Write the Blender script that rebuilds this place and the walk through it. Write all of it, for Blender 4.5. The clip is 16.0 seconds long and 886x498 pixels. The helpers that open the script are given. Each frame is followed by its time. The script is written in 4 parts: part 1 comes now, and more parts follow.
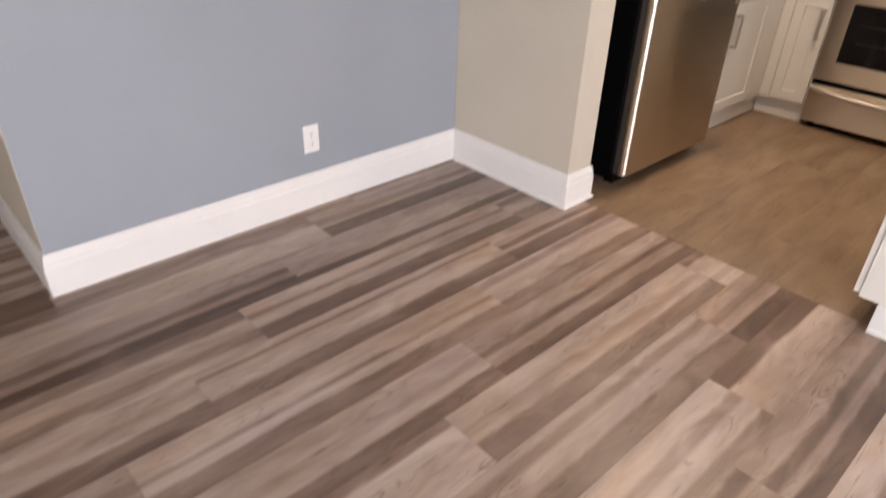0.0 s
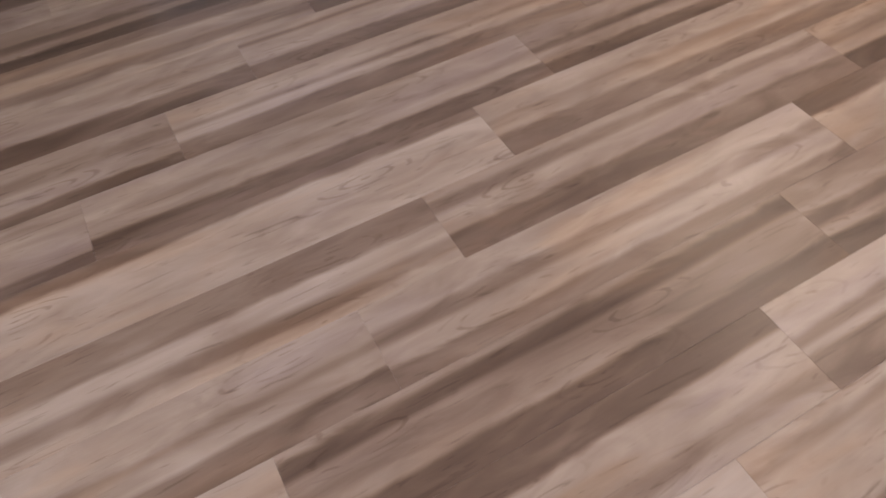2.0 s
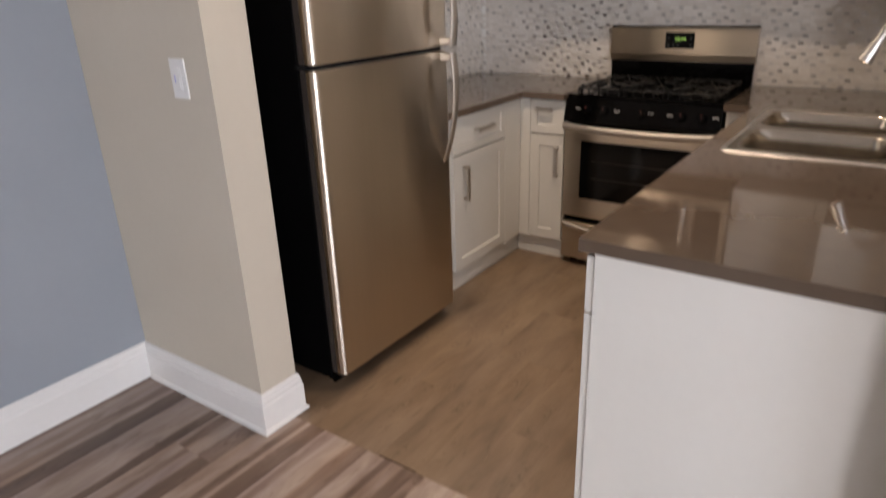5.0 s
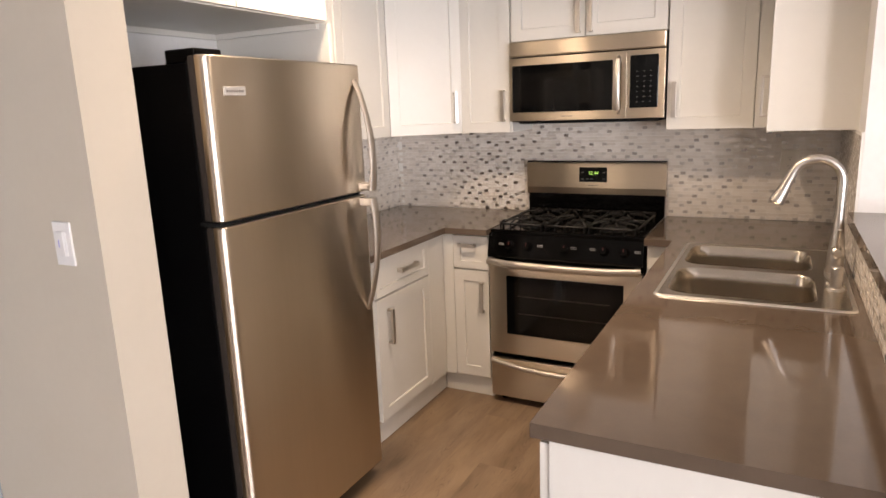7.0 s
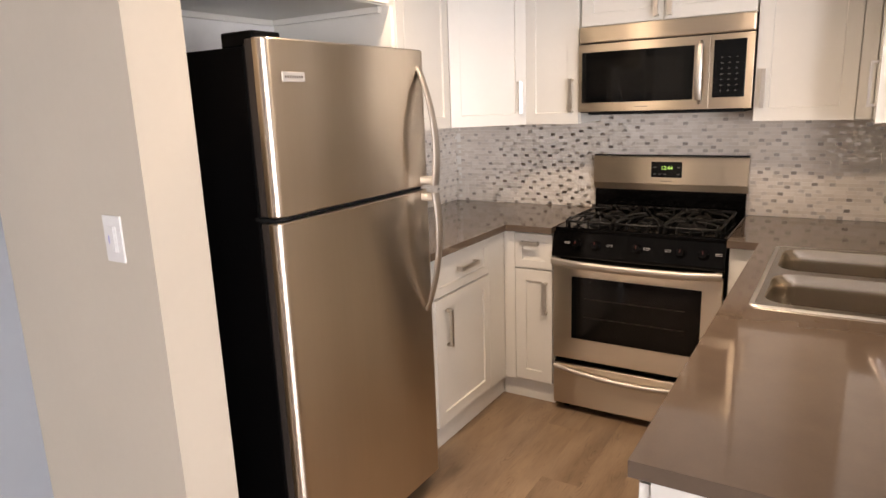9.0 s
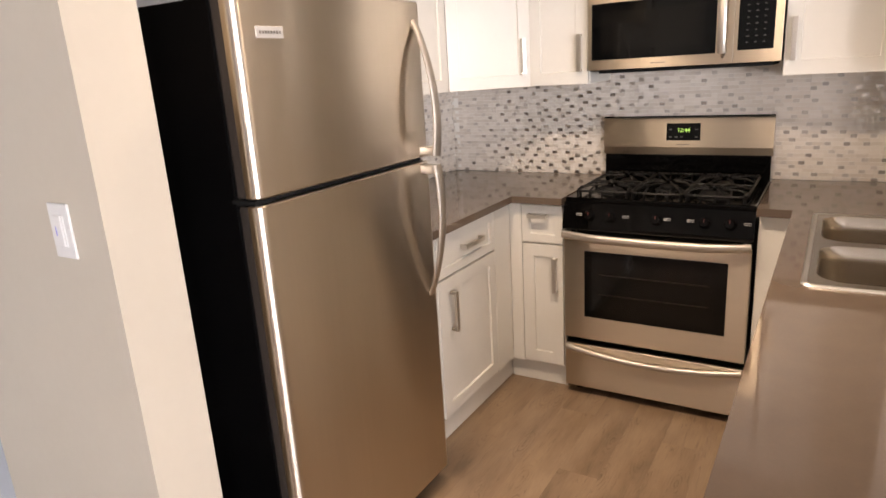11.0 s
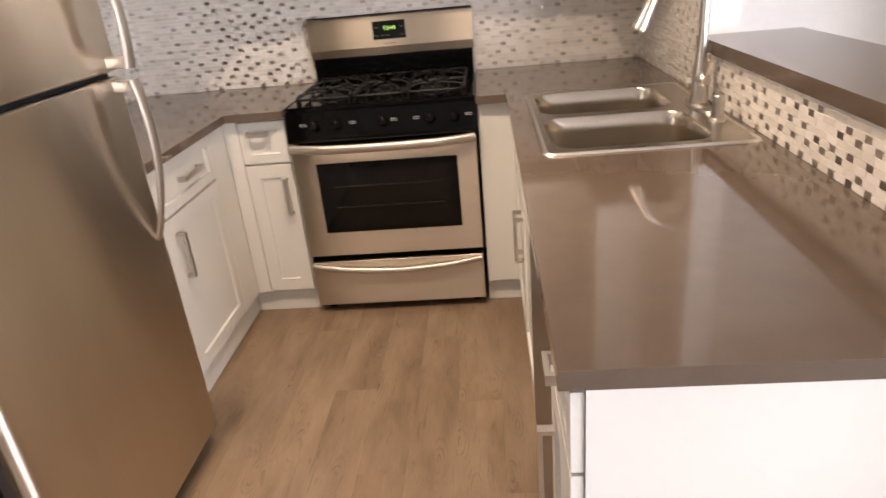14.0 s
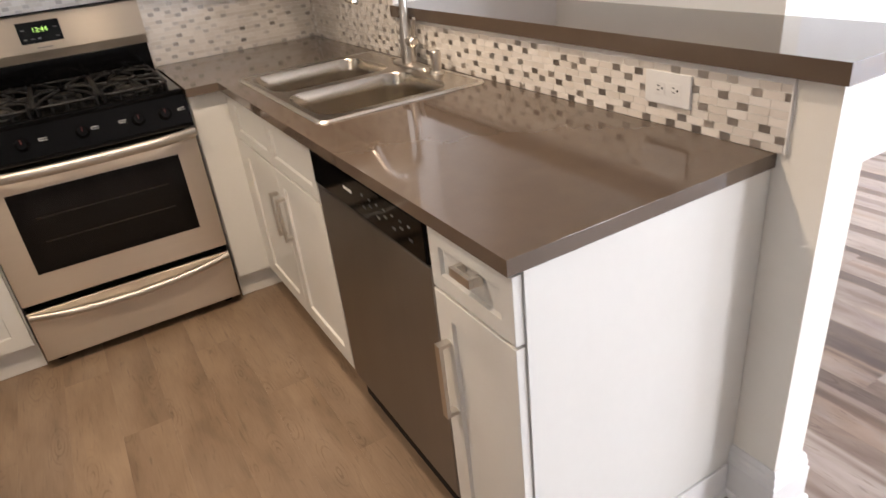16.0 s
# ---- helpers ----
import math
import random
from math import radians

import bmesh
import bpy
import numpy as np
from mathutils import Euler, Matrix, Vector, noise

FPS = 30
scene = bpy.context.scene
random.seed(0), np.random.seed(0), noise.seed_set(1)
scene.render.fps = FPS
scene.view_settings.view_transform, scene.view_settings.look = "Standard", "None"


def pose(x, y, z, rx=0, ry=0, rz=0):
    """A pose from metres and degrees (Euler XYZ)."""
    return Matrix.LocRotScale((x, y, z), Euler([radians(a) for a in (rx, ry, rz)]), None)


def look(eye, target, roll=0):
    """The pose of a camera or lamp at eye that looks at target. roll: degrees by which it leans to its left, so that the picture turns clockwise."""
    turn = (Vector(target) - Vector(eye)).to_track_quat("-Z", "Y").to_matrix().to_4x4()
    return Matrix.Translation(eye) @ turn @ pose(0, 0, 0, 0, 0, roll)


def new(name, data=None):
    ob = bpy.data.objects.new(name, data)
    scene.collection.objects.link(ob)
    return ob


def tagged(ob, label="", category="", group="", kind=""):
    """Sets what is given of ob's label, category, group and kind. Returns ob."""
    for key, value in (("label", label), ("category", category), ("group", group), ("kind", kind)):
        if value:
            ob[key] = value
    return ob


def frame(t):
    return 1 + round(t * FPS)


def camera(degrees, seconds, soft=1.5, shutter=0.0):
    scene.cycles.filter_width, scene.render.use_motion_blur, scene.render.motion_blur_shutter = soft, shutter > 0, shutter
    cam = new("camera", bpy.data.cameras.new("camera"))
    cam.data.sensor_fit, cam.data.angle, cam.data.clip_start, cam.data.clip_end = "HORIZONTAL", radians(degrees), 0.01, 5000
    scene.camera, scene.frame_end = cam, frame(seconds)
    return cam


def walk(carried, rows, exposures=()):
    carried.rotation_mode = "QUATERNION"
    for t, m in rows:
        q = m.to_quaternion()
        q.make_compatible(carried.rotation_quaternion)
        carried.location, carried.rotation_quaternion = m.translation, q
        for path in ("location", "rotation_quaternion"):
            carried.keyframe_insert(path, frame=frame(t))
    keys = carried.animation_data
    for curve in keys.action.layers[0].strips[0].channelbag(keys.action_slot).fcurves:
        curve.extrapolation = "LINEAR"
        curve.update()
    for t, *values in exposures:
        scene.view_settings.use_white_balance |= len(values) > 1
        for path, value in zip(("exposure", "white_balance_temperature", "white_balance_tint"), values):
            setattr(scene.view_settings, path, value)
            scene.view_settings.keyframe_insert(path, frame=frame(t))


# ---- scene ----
cam = camera(68.7, 16.0, shutter=0.5)
PATH = [
    (0, (0.506, 0.361, 1.301), (1.682, 1.6, 0.263), 1.8),
    (0.5, (0.499, 0.337, 1.253), (1.499, 1.537, 0.003), 1.4),
    (1, (0.563, 0.297, 1.202), (1.334, 1.461, -0.23), 0.5),
    (1.5, (0.658, 0.225, 1.158), (1.248, 1.363, -0.377), -1.5),
    (2, (0.735, 0.169, 1.127), (1.261, 1.229, -0.485), -3.3),
    (2.5, (0.82, 0.165, 1.12), (1.457, 1.146, -0.503), -3.8),
    (3, (0.916, 0.209, 1.12), (1.765, 1.112, -0.45), -1.2),
    (3.5, (1.06, 0.262, 1.165), (2.113, 1.104, -0.312), 0.1),
    (4, (1.182, 0.268, 1.242), (2.474, 1.072, -0.056), 0.0),
    (4.5, (1.297, 0.238, 1.363), (2.793, 1.164, 0.413), -2.3),
    (5, (1.451, 0.208, 1.436), (2.961, 1.287, 0.689), -2.0),
    (5.2, (1.491, 0.191, 1.449), (3.015, 1.305, 0.787), -2.2),
    (7.3, (1.633, 0.372, 1.524), (3.383, 1.251, 1.121), -2.2),
    (7.5, (1.65, 0.397, 1.525), (3.408, 1.265, 1.131), -2.3),
    (8, (1.64, 0.445, 1.52), (3.4, 1.305, 1.119), -2.5),
    (8.5, (1.651, 0.462, 1.517), (3.4, 1.326, 1.075), -1.8),
    (9, (1.719, 0.468, 1.509), (3.373, 1.502, 1.069), -2.1),
    (11.3, (1.911, 0.631, 1.476), (3.561, 1.609, 0.91), -3.8),
    (11.5, (1.909, 0.625, 1.464), (3.585, 1.544, 0.873), -3.6),
    (12, (1.915, 0.652, 1.494), (3.653, 1.489, 0.965), -2.2),
    (12.5, (1.914, 0.647, 1.495), (3.682, 1.446, 1.007), -2.5),
    (13, (1.902, 0.7, 1.466), (3.691, 1.366, 0.869), -3.7),
    (13.5, (1.932, 0.71, 1.422), (3.742, 1.151, 0.696), -3.5),
    (14, (2.007, 0.8, 1.406), (3.827, 0.966, 0.595), -5.4),
    (14.5, (2.047, 0.906, 1.407), (3.855, 0.837, 0.554), -5.6),
    (15, (2.029, 1.045, 1.396), (3.783, 0.579, 0.555), -5.6),
    (15.5, (1.983, 1.173, 1.401), (3.632, 0.429, 0.548), -6.3),
    (16, (1.982, 1.22, 1.399), (3.548, 0.385, 0.477), -6.6),
]
EXPOSURES = [(0.0, 0.04, 7050, 20), (1.5, -0.08, 6950, 20), (3.5, 0.02, 6600, 19), (4.5, -0.33, 6650, 17), (5.2, -0.40, 6650, 17), (7.3, 0.18, 7250, 20),
             (9.2, 0.22, 7250, 20), (12.5, 0.45, 6950, 19), (13.5, 0.48, 6850, 19), (14.5, 0.42, 6700, 17), (16.0, 0.30, 6500, 15)]
walk(cam, [(t, look(eye, target, roll)) for t, eye, target, roll in PATH], EXPOSURES)

# ---- plan, in metres ----
CEIL = 2.44
TOP = 0.92            # worktop height
EAST, NORTH, SOUTH = 5.16, 2.505, 0.085   # kitchen wall faces
BLUE_Y = 2.535        # face of the blue wall
TILE = 0.010          # thickness of the mosaic
PLANK_W = 0.200      # width of a living room plank

# ---- world and lights ----
world = bpy.data.worlds.new("world")
scene.world = world
world.use_nodes = True
wn = world.node_tree.nodes
sky = wn.new("ShaderNodeTexSky")
sky.sky_type, sky.sun_disc = "NISHITA", False
sky.sun_elevation, sky.sun_rotation = radians(40), radians(200)
world.node_tree.links.new(sky.outputs[0], wn["Background"].inputs[0])
wn["Background"].inputs[1].default_value = 0.1


def area_lamp(name, m, w, h, watts, color):
    data = bpy.data.lights.new(name, "AREA")
    data.shape, data.size, data.size_y, data.energy, data.color = "RECTANGLE", w, h, watts, color
    ob = new(name, data)
    ob.matrix_basis = m
    return ob


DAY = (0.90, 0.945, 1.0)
SKY_BLUE = (0.74, 0.86, 1.0)
WARM = (1.0, 0.83, 0.63)
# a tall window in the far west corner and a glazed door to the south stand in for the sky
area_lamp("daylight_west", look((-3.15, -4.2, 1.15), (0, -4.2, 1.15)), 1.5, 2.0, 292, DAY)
area_lamp("daylight_south", look((-0.2, -4.95, 1.1), (-0.2, 0, 1.1)), 2.2, 2.0, 205, SKY_BLUE)
LAMPS = ((3.50, 1.67), (3.50, 0.94))


def downlight(x, y, watts):
    data = bpy.data.lights.new("downlight", "AREA")
    data.shape, data.size, data.energy, data.color = "DISK", 0.13, watts, WARM
    data.spread = radians(143)
    ob = new("downlight", data)
    ob.matrix_basis = pose(x, y, CEIL - 0.012)


for dx, dy in LAMPS:
    downlight(dx, dy, 12)

# ---- materials ----


def links_of(m):
    return m.node_tree.nodes, m.node_tree.links


def mat(name, color, rough=0.5, metal=0.0, color2=None, scale=(3, 3, 3), fine=None, bump=0.0, bump_scale=(150, 150, 150),
        rough_var=0.0, coat=0.0, pick=None, spec=0.5):
    """A surface: two-scale colour variation between color and color2, with fine relief. pick: 'object' or 'island' shifts the tone piece by piece."""
    m = bpy.data.materials.new(name)
    m.use_nodes = True
    n, l = links_of(m)
    b = n["Principled BSDF"]
    b.inputs["Roughness"].default_value, b.inputs["Metallic"].default_value = rough, metal
    b.inputs["Coat Weight"].default_value, b.inputs["Specular IOR Level"].default_value = coat, spec
    color2 = color2 or tuple(c * 0.93 for c in color)
    tc = n.new("ShaderNodeTexCoord")

    def field(sc, detail):
        mp = n.new("ShaderNodeMapping")
        mp.inputs["Scale"].default_value = sc
        l.new(tc.outputs["Object"], mp.inputs["Vector"])
        t = n.new("ShaderNodeTexNoise")
        t.inputs["Scale"].default_value, t.inputs["Detail"].default_value = 1.0, detail
        l.new(mp.outputs[0], t.inputs["Vector"])
        return t.outputs["Fac"]

    big = field(scale, 4)
    small = field(fine or tuple(v * 14 for v in scale), 3)
    add = n.new("ShaderNodeMath")
    add.operation = "MULTIPLY_ADD"
    l.new(small, add.inputs[0])
    add.inputs[1].default_value = 0.4
    l.new(big, add.inputs[2])
    spread = n.new("ShaderNodeMapRange")
    spread.inputs["From Min"].default_value, spread.inputs["From Max"].default_value = 0.45, 0.95
    l.new(add.outputs[0], spread.inputs["Value"])
    fac = spread.outputs[0]
    if pick:
        src = n.new("ShaderNodeObjectInfo").outputs["Random"] if pick == "object" else n.new("ShaderNodeNewGeometry").outputs["Random Per Island"]
        mixer = n.new("ShaderNodeMath")
        mixer.operation = "MULTIPLY_ADD"
        mixer.inputs[1].default_value = 0.35
        l.new(fac, mixer.inputs[0])
        half = n.new("ShaderNodeMath")
        half.operation = "MULTIPLY"
        half.inputs[1].default_value = 0.8
        l.new(src, half.inputs[0])
        l.new(half.outputs[0], mixer.inputs[2])
        fac = mixer.outputs[0]
    mix = n.new("ShaderNodeMix")
    mix.data_type = "RGBA"
    mix.inputs["A"].default_value, mix.inputs["B"].default_value = (*color, 1), (*color2, 1)
    l.new(fac, mix.inputs["Factor"])
    l.new(mix.outputs["Result"], b.inputs["Base Color"])
    if rough_var:
        rr = n.new("ShaderNodeMapRange")
        rr.inputs["To Min"].default_value, rr.inputs["To Max"].default_value = rough - rough_var, rough + rough_var
        l.new(big, rr.inputs["Value"])
        l.new(rr.outputs[0], b.inputs["Roughness"])
    if bump:
        bp = n.new("ShaderNodeBump")
        bp.inputs["Strength"].default_value, bp.inputs["Distance"].default_value = bump, 0.002
        l.new(field(bump_scale, 3), bp.inputs["Height"])
        l.new(bp.outputs[0], b.inputs["Normal"])
    return m


def plank_mat(name, stops, along, across, rough, tone, lo=0.46, hi=1.02, blotch=(2.4, 19.0), eyes=(1.0, 6.5), eye_dark=0.70):
    """Wood-look vinyl: long streaks along x with soft blotches and cathedral rings, shifted plank by plank."""
    m = bpy.data.materials.new(name)
    m.use_nodes = True
    n, l = links_of(m)
    b = n["Principled BSDF"]
    tc, info = n.new("ShaderNodeTexCoord"), n.new("ShaderNodeObjectInfo")
    shift = n.new("ShaderNodeVectorMath")
    shift.operation = "MULTIPLY_ADD"
    l.new(info.outputs["Random"], shift.inputs[0])
    shift.inputs[1].default_value = (37.0, 91.0, 53.0)
    l.new(tc.outputs["Object"], shift.inputs[2])

    def field(sc, detail, warp=0.0):
        mp = n.new("ShaderNodeMapping")
        mp.inputs["Scale"].default_value = sc
        l.new(shift.outputs[0], mp.inputs["Vector"])
        t = n.new("ShaderNodeTexNoise")
        t.inputs["Scale"].default_value, t.inputs["Detail"].default_value = 1.0, detail
        t.inputs["Distortion"].default_value = warp
        l.new(mp.outputs[0], t.inputs["Vector"])
        return t.outputs["Fac"]

    broad, mid, grain = field((along, across, 1), 2, 0.4), field((*blotch, 1), 6, 0.6), field((16, 170, 1), 4)

    def blend(a, k, c):
        nd = n.new("ShaderNodeMath")
        nd.operation = "MULTIPLY_ADD"
        l.new(a, nd.inputs[0])
        nd.inputs[1].default_value = k
        if c is None:
            nd.inputs[2].default_value = 0.0
        else:
            l.new(c, nd.inputs[2])
        return nd.outputs[0]

    total = blend(grain, 0.26, blend(mid, 0.56, blend(broad, 0.82, blend(info.outputs["Random"], tone, None))))
    rng = n.new("ShaderNodeMapRange")
    rng.inputs["From Min"].default_value, rng.inputs["From Max"].default_value = lo + tone * 0.5, hi + tone * 0.5
    l.new(total, rng.inputs["Value"])
    ramp = n.new("ShaderNodeValToRGB")
    ramp.color_ramp.elements[0].position, ramp.color_ramp.elements[0].color = 0.0, (*stops[0], 1)
    ramp.color_ramp.elements[1].position, ramp.color_ramp.elements[1].color = 1.0, (*stops[-1], 1)
    for k, c in enumerate(stops[1:-1], 1):
        e = ramp.color_ramp.elements.new(k / (len(stops) - 1))
        e.color = (*c, 1)
    l.new(rng.outputs[0], ramp.inputs[0])
    # slow drift between tan and grey, thin dark streaks and small grain marks
    hue = n.new("ShaderNodeMix")
    hue.data_type = "RGBA"
    hue.inputs["A"].default_value, hue.inputs["B"].default_value = (1.06, 1.0, 0.90, 1), (0.95, 0.98, 1.08, 1)
    l.new(field((0.9, 5.0, 1), 3), hue.inputs["Factor"])
    tint = n.new("ShaderNodeMix")
    tint.data_type, tint.blend_type = "RGBA", "MULTIPLY"
    tint.inputs["Factor"].default_value = 1.0
    l.new(ramp.outputs[0], tint.inputs["A"])
    l.new(hue.outputs["Result"], tint.inputs["B"])
    line = n.new("ShaderNodeMapRange")
    line.inputs["From Min"].default_value, line.inputs["From Max"].default_value = 0.60, 0.72
    line.inputs["To Min"].default_value, line.inputs["To Max"].default_value = 1.0, 0.70
    l.new(field((5.0, 48.0, 1), 6, 1.8), line.inputs["Value"])
    streak = n.new("ShaderNodeMix")
    streak.data_type, streak.blend_type = "RGBA", "MULTIPLY"
    streak.inputs["Factor"].default_value = 1.0
    l.new(tint.outputs["Result"], streak.inputs["A"])
    l.new(line.outputs[0], streak.inputs["B"])
    # cathedral rings round a few scattered eyes, drawn out along the plank
    mp = n.new("ShaderNodeMapping")
    mp.inputs["Scale"].default_value = (*eyes, 1)
    l.new(shift.outputs[0], mp.inputs["Vector"])
    cell = n.new("ShaderNodeTexVoronoi")
    cell.voronoi_dimensions = "2D"
    cell.inputs["Scale"].default_value = 1.0
    l.new(mp.outputs[0], cell.inputs["Vector"])
    ring = n.new("ShaderNodeMath")
    ring.operation = "SINE"
    l.new(blend(cell.outputs["Distance"], 75.0, blend(mid, 9.0, None)), ring.inputs[0])
    crest = n.new("ShaderNodeMapRange")
    crest.inputs["From Min"].default_value, crest.inputs["From Max"].default_value = 0.35, 0.95
    l.new(ring.outputs[0], crest.inputs["Value"])
    near = n.new("ShaderNodeMapRange")
    near.inputs["From Min"].default_value, near.inputs["From Max"].default_value = 0.36, 0.10
    l.new(cell.outputs["Distance"], near.inputs["Value"])
    broken = n.new("ShaderNodeMapRange")
    broken.inputs["From Min"].default_value, broken.inputs["From Max"].default_value = 0.46, 0.60
    l.new(field((14.0, 30.0, 1), 2, 0.5), broken.inputs["Value"])
    mark = near.outputs[0]
    for other in (crest.outputs[0], broken.outputs[0]):
        mul = n.new("ShaderNodeMath")
        mul.operation = "MULTIPLY"
        l.new(mark, mul.inputs[0])
        l.new(other, mul.inputs[1])
        mark = mul.outputs[0]
    eye = n.new("ShaderNodeMix")
    eye.data_type, eye.blend_type = "RGBA", "MULTIPLY"
    eye.inputs["B"].default_value = (eye_dark, eye_dark * 0.95, eye_dark * 0.9, 1)
    l.new(mark, eye.inputs["Factor"])
    l.new(streak.outputs["Result"], eye.inputs["A"])
    l.new(eye.outputs["Result"], b.inputs["Base Color"])
    b.inputs["Roughness"].default_value = rough
    bp = n.new("ShaderNodeBump")
    bp.inputs["Strength"].default_value, bp.inputs["Distance"].default_value = 0.25, 0.001
    l.new(grain, bp.inputs["Height"])
    l.new(bp.outputs[0], b.inputs["Normal"])
    return m


def strip_plank_mat(name, stops, rough, width):
    """Wood-look vinyl printed as narrow strips: a ragged dark band along one long side and a thinner one further in, changing plank by plank."""
    m = bpy.data.materials.new(name)
    m.use_nodes = True
    n, l = links_of(m)
    b = n["Principled BSDF"]
    tc, info = n.new("ShaderNodeTexCoord"), n.new("ShaderNodeObjectInfo")

    def calc(op, *args):
        nd = n.new("ShaderNodeMath")
        nd.operation = op
        for k, v in enumerate(args):
            if isinstance(v, (int, float)):
                nd.inputs[k].default_value = v
            else:
                l.new(v, nd.inputs[k])
        return nd.outputs[0]

    def chance(k, lo=0.0, hi=1.0):
        """A number between lo and hi of the plank's own."""
        return calc("MULTIPLY_ADD", calc("FRACT", calc("MULTIPLY", info.outputs["Random"], k)), hi - lo, lo)

    def smooth(value, a, c, lo=0.0, hi=1.0):
        nd = n.new("ShaderNodeMapRange")
        nd.interpolation_type = "SMOOTHSTEP"
        for key, v in (("Value", value), ("From Min", a), ("From Max", c), ("To Min", lo), ("To Max", hi)):
            if isinstance(v, (int, float)):
                nd.inputs[key].default_value = v
            else:
                l.new(v, nd.inputs[key])
        return nd.outputs[0]

    shift = n.new("ShaderNodeVectorMath")
    shift.operation = "MULTIPLY_ADD"
    l.new(info.outputs["Random"], shift.inputs[0])
    shift.inputs[1].default_value = (37.0, 91.0, 53.0)
    l.new(tc.outputs["Object"], shift.inputs[2])

    def field(sc, detail, warp=0.0):
        mp = n.new("ShaderNodeMapping")
        mp.inputs["Scale"].default_value = sc
        l.new(shift.outputs[0], mp.inputs["Vector"])
        t = n.new("ShaderNodeTexNoise")
        t.inputs["Scale"].default_value, t.inputs["Detail"].default_value, t.inputs["Distortion"].default_value = 1.0, detail, warp
        l.new(mp.outputs[0], t.inputs["Vector"])
        return calc("SUBTRACT", t.outputs["Fac"], 0.5)

    def tinted(a, fac, colour, mode="MULTIPLY"):
        nd = n.new("ShaderNodeMix")
        nd.data_type, nd.blend_type = "RGBA", mode
        l.new(a, nd.inputs["A"])
        nd.inputs["B"].default_value = (*colour, 1)
        l.new(fac, nd.inputs["Factor"])
        return nd.outputs["Result"]

    broad, mid, grain = field((1.1, 9.0, 1), 2, 0.4), field((4.5, 17.0, 1), 4, 1.0), field((9, 260, 1), 3)
    sep = n.new("ShaderNodeSeparateXYZ")
    l.new(tc.outputs["Object"], sep.inputs[0])
    y = sep.outputs["Y"]
    # three planks in ten lie the other way round
    turned = calc("LESS_THAN", chance(61.7), 0.30)
    y = calc("ADD", calc("MULTIPLY", y, calc("MULTIPLY_ADD", turned, -2.0, 1.0)), calc("MULTIPLY", turned, width))
    ragged = calc("ADD", y, calc("MULTIPLY_ADD", field((0.9, 2.0, 1), 2), 0.045, calc("MULTIPLY", mid, 0.016)))
    edge = chance(37.7, 0.032, 0.080)
    band = calc("MULTIPLY", smooth(calc("SUBTRACT", ragged, edge), 0.010, -0.006), chance(23.3, 0.60, 1.0))
    off = calc("ABSOLUTE", calc("SUBTRACT", ragged, chance(17.9, 0.100, 0.170)))
    inner = calc("MULTIPLY", smooth(calc("SUBTRACT", off, chance(29.1, 0.005, 0.022)), 0.011, -0.008), chance(43.9, -0.10, 0.90))
    dark = calc("MAXIMUM", band, calc("MAXIMUM", inner, 0.0))
    deep = calc("MULTIPLY", calc("GREATER_THAN", chance(53.1), 0.82), 0.13)
    tone = calc("MULTIPLY_ADD", dark, -0.52, chance(71.3, 0.66, 0.84))
    tone = calc("MULTIPLY_ADD", broad, 0.62, calc("MULTIPLY_ADD", mid, 0.62, calc("MULTIPLY_ADD", grain, 0.08, calc("SUBTRACT", tone, deep))))
    ramp = n.new("ShaderNodeValToRGB")
    ramp.color_ramp.elements[0].color, ramp.color_ramp.elements[1].color = (*stops[0], 1), (*stops[-1], 1)
    for k, c in enumerate(stops[1:-1], 1):
        ramp.color_ramp.elements.new(k / (len(stops) - 1)).color = (*c, 1)
    l.new(tone, ramp.inputs[0])
    # slow drift between orange-brown and violet-grey
    drift = field((1.4, 8.0, 1), 4, 0.5)
    colour = tinted(ramp.outputs[0], smooth(drift, 0.02, 0.20), (1.05, 0.97, 0.88))
    colour = tinted(colour, smooth(drift, -0.02, -0.20), (0.98, 0.985, 1.06))
    # thin dark streaks, and short curved marks of the grain in patches
    colour = tinted(colour, smooth(field((5.0, 60.0, 1), 6, 1.8), 0.10, 0.22, 0.0, 0.8), (0.62, 0.58, 0.55))
    mp = n.new("ShaderNodeMapping")
    mp.inputs["Scale"].default_value = (1.5, 7.0, 1)
    l.new(shift.outputs[0], mp.inputs["Vector"])
    cell = n.new("ShaderNodeTexVoronoi")
    cell.voronoi_dimensions = "2D"
    cell.inputs["Scale"].default_value = 1.0
    l.new(mp.outputs[0], cell.inputs["Vector"])
    far = cell.outputs["Distance"]
    ring = calc("SINE", calc("MULTIPLY_ADD", far, 80.0, calc("MULTIPLY", mid, 8.0)))
    mark = calc("MULTIPLY", smooth(ring, 0.45, 0.95), smooth(far, 0.34, 0.12, 0.0, 0.75))
    mark = calc("MULTIPLY", mark, smooth(field((13.0, 26.0, 1), 2), 0.0, 0.10))
    colour = tinted(colour, mark, (0.66, 0.60, 0.55))
    l.new(colour, b.inputs["Base Color"])
    l.new(calc("MULTIPLY_ADD", mid, 0.25, rough), b.inputs["Roughness"])
    bp = n.new("ShaderNodeBump")
    bp.inputs["Strength"].default_value, bp.inputs["Distance"].default_value = 0.3, 0.001
    l.new(calc("ADD", grain, mid), bp.inputs["Height"])
    l.new(bp.outputs[0], b.inputs["Normal"])
    return m


def brush(m, amount):
    """Brushed metal: level strokes draw reflections out up and down."""
    n, l = links_of(m)
    upright = n.new("ShaderNodeCombineXYZ")
    upright.inputs[2].default_value = 1.0
    b = n["Principled BSDF"]
    b.inputs["Anisotropic"].default_value = amount
    l.new(upright.outputs[0], b.inputs["Tangent"])
    return m


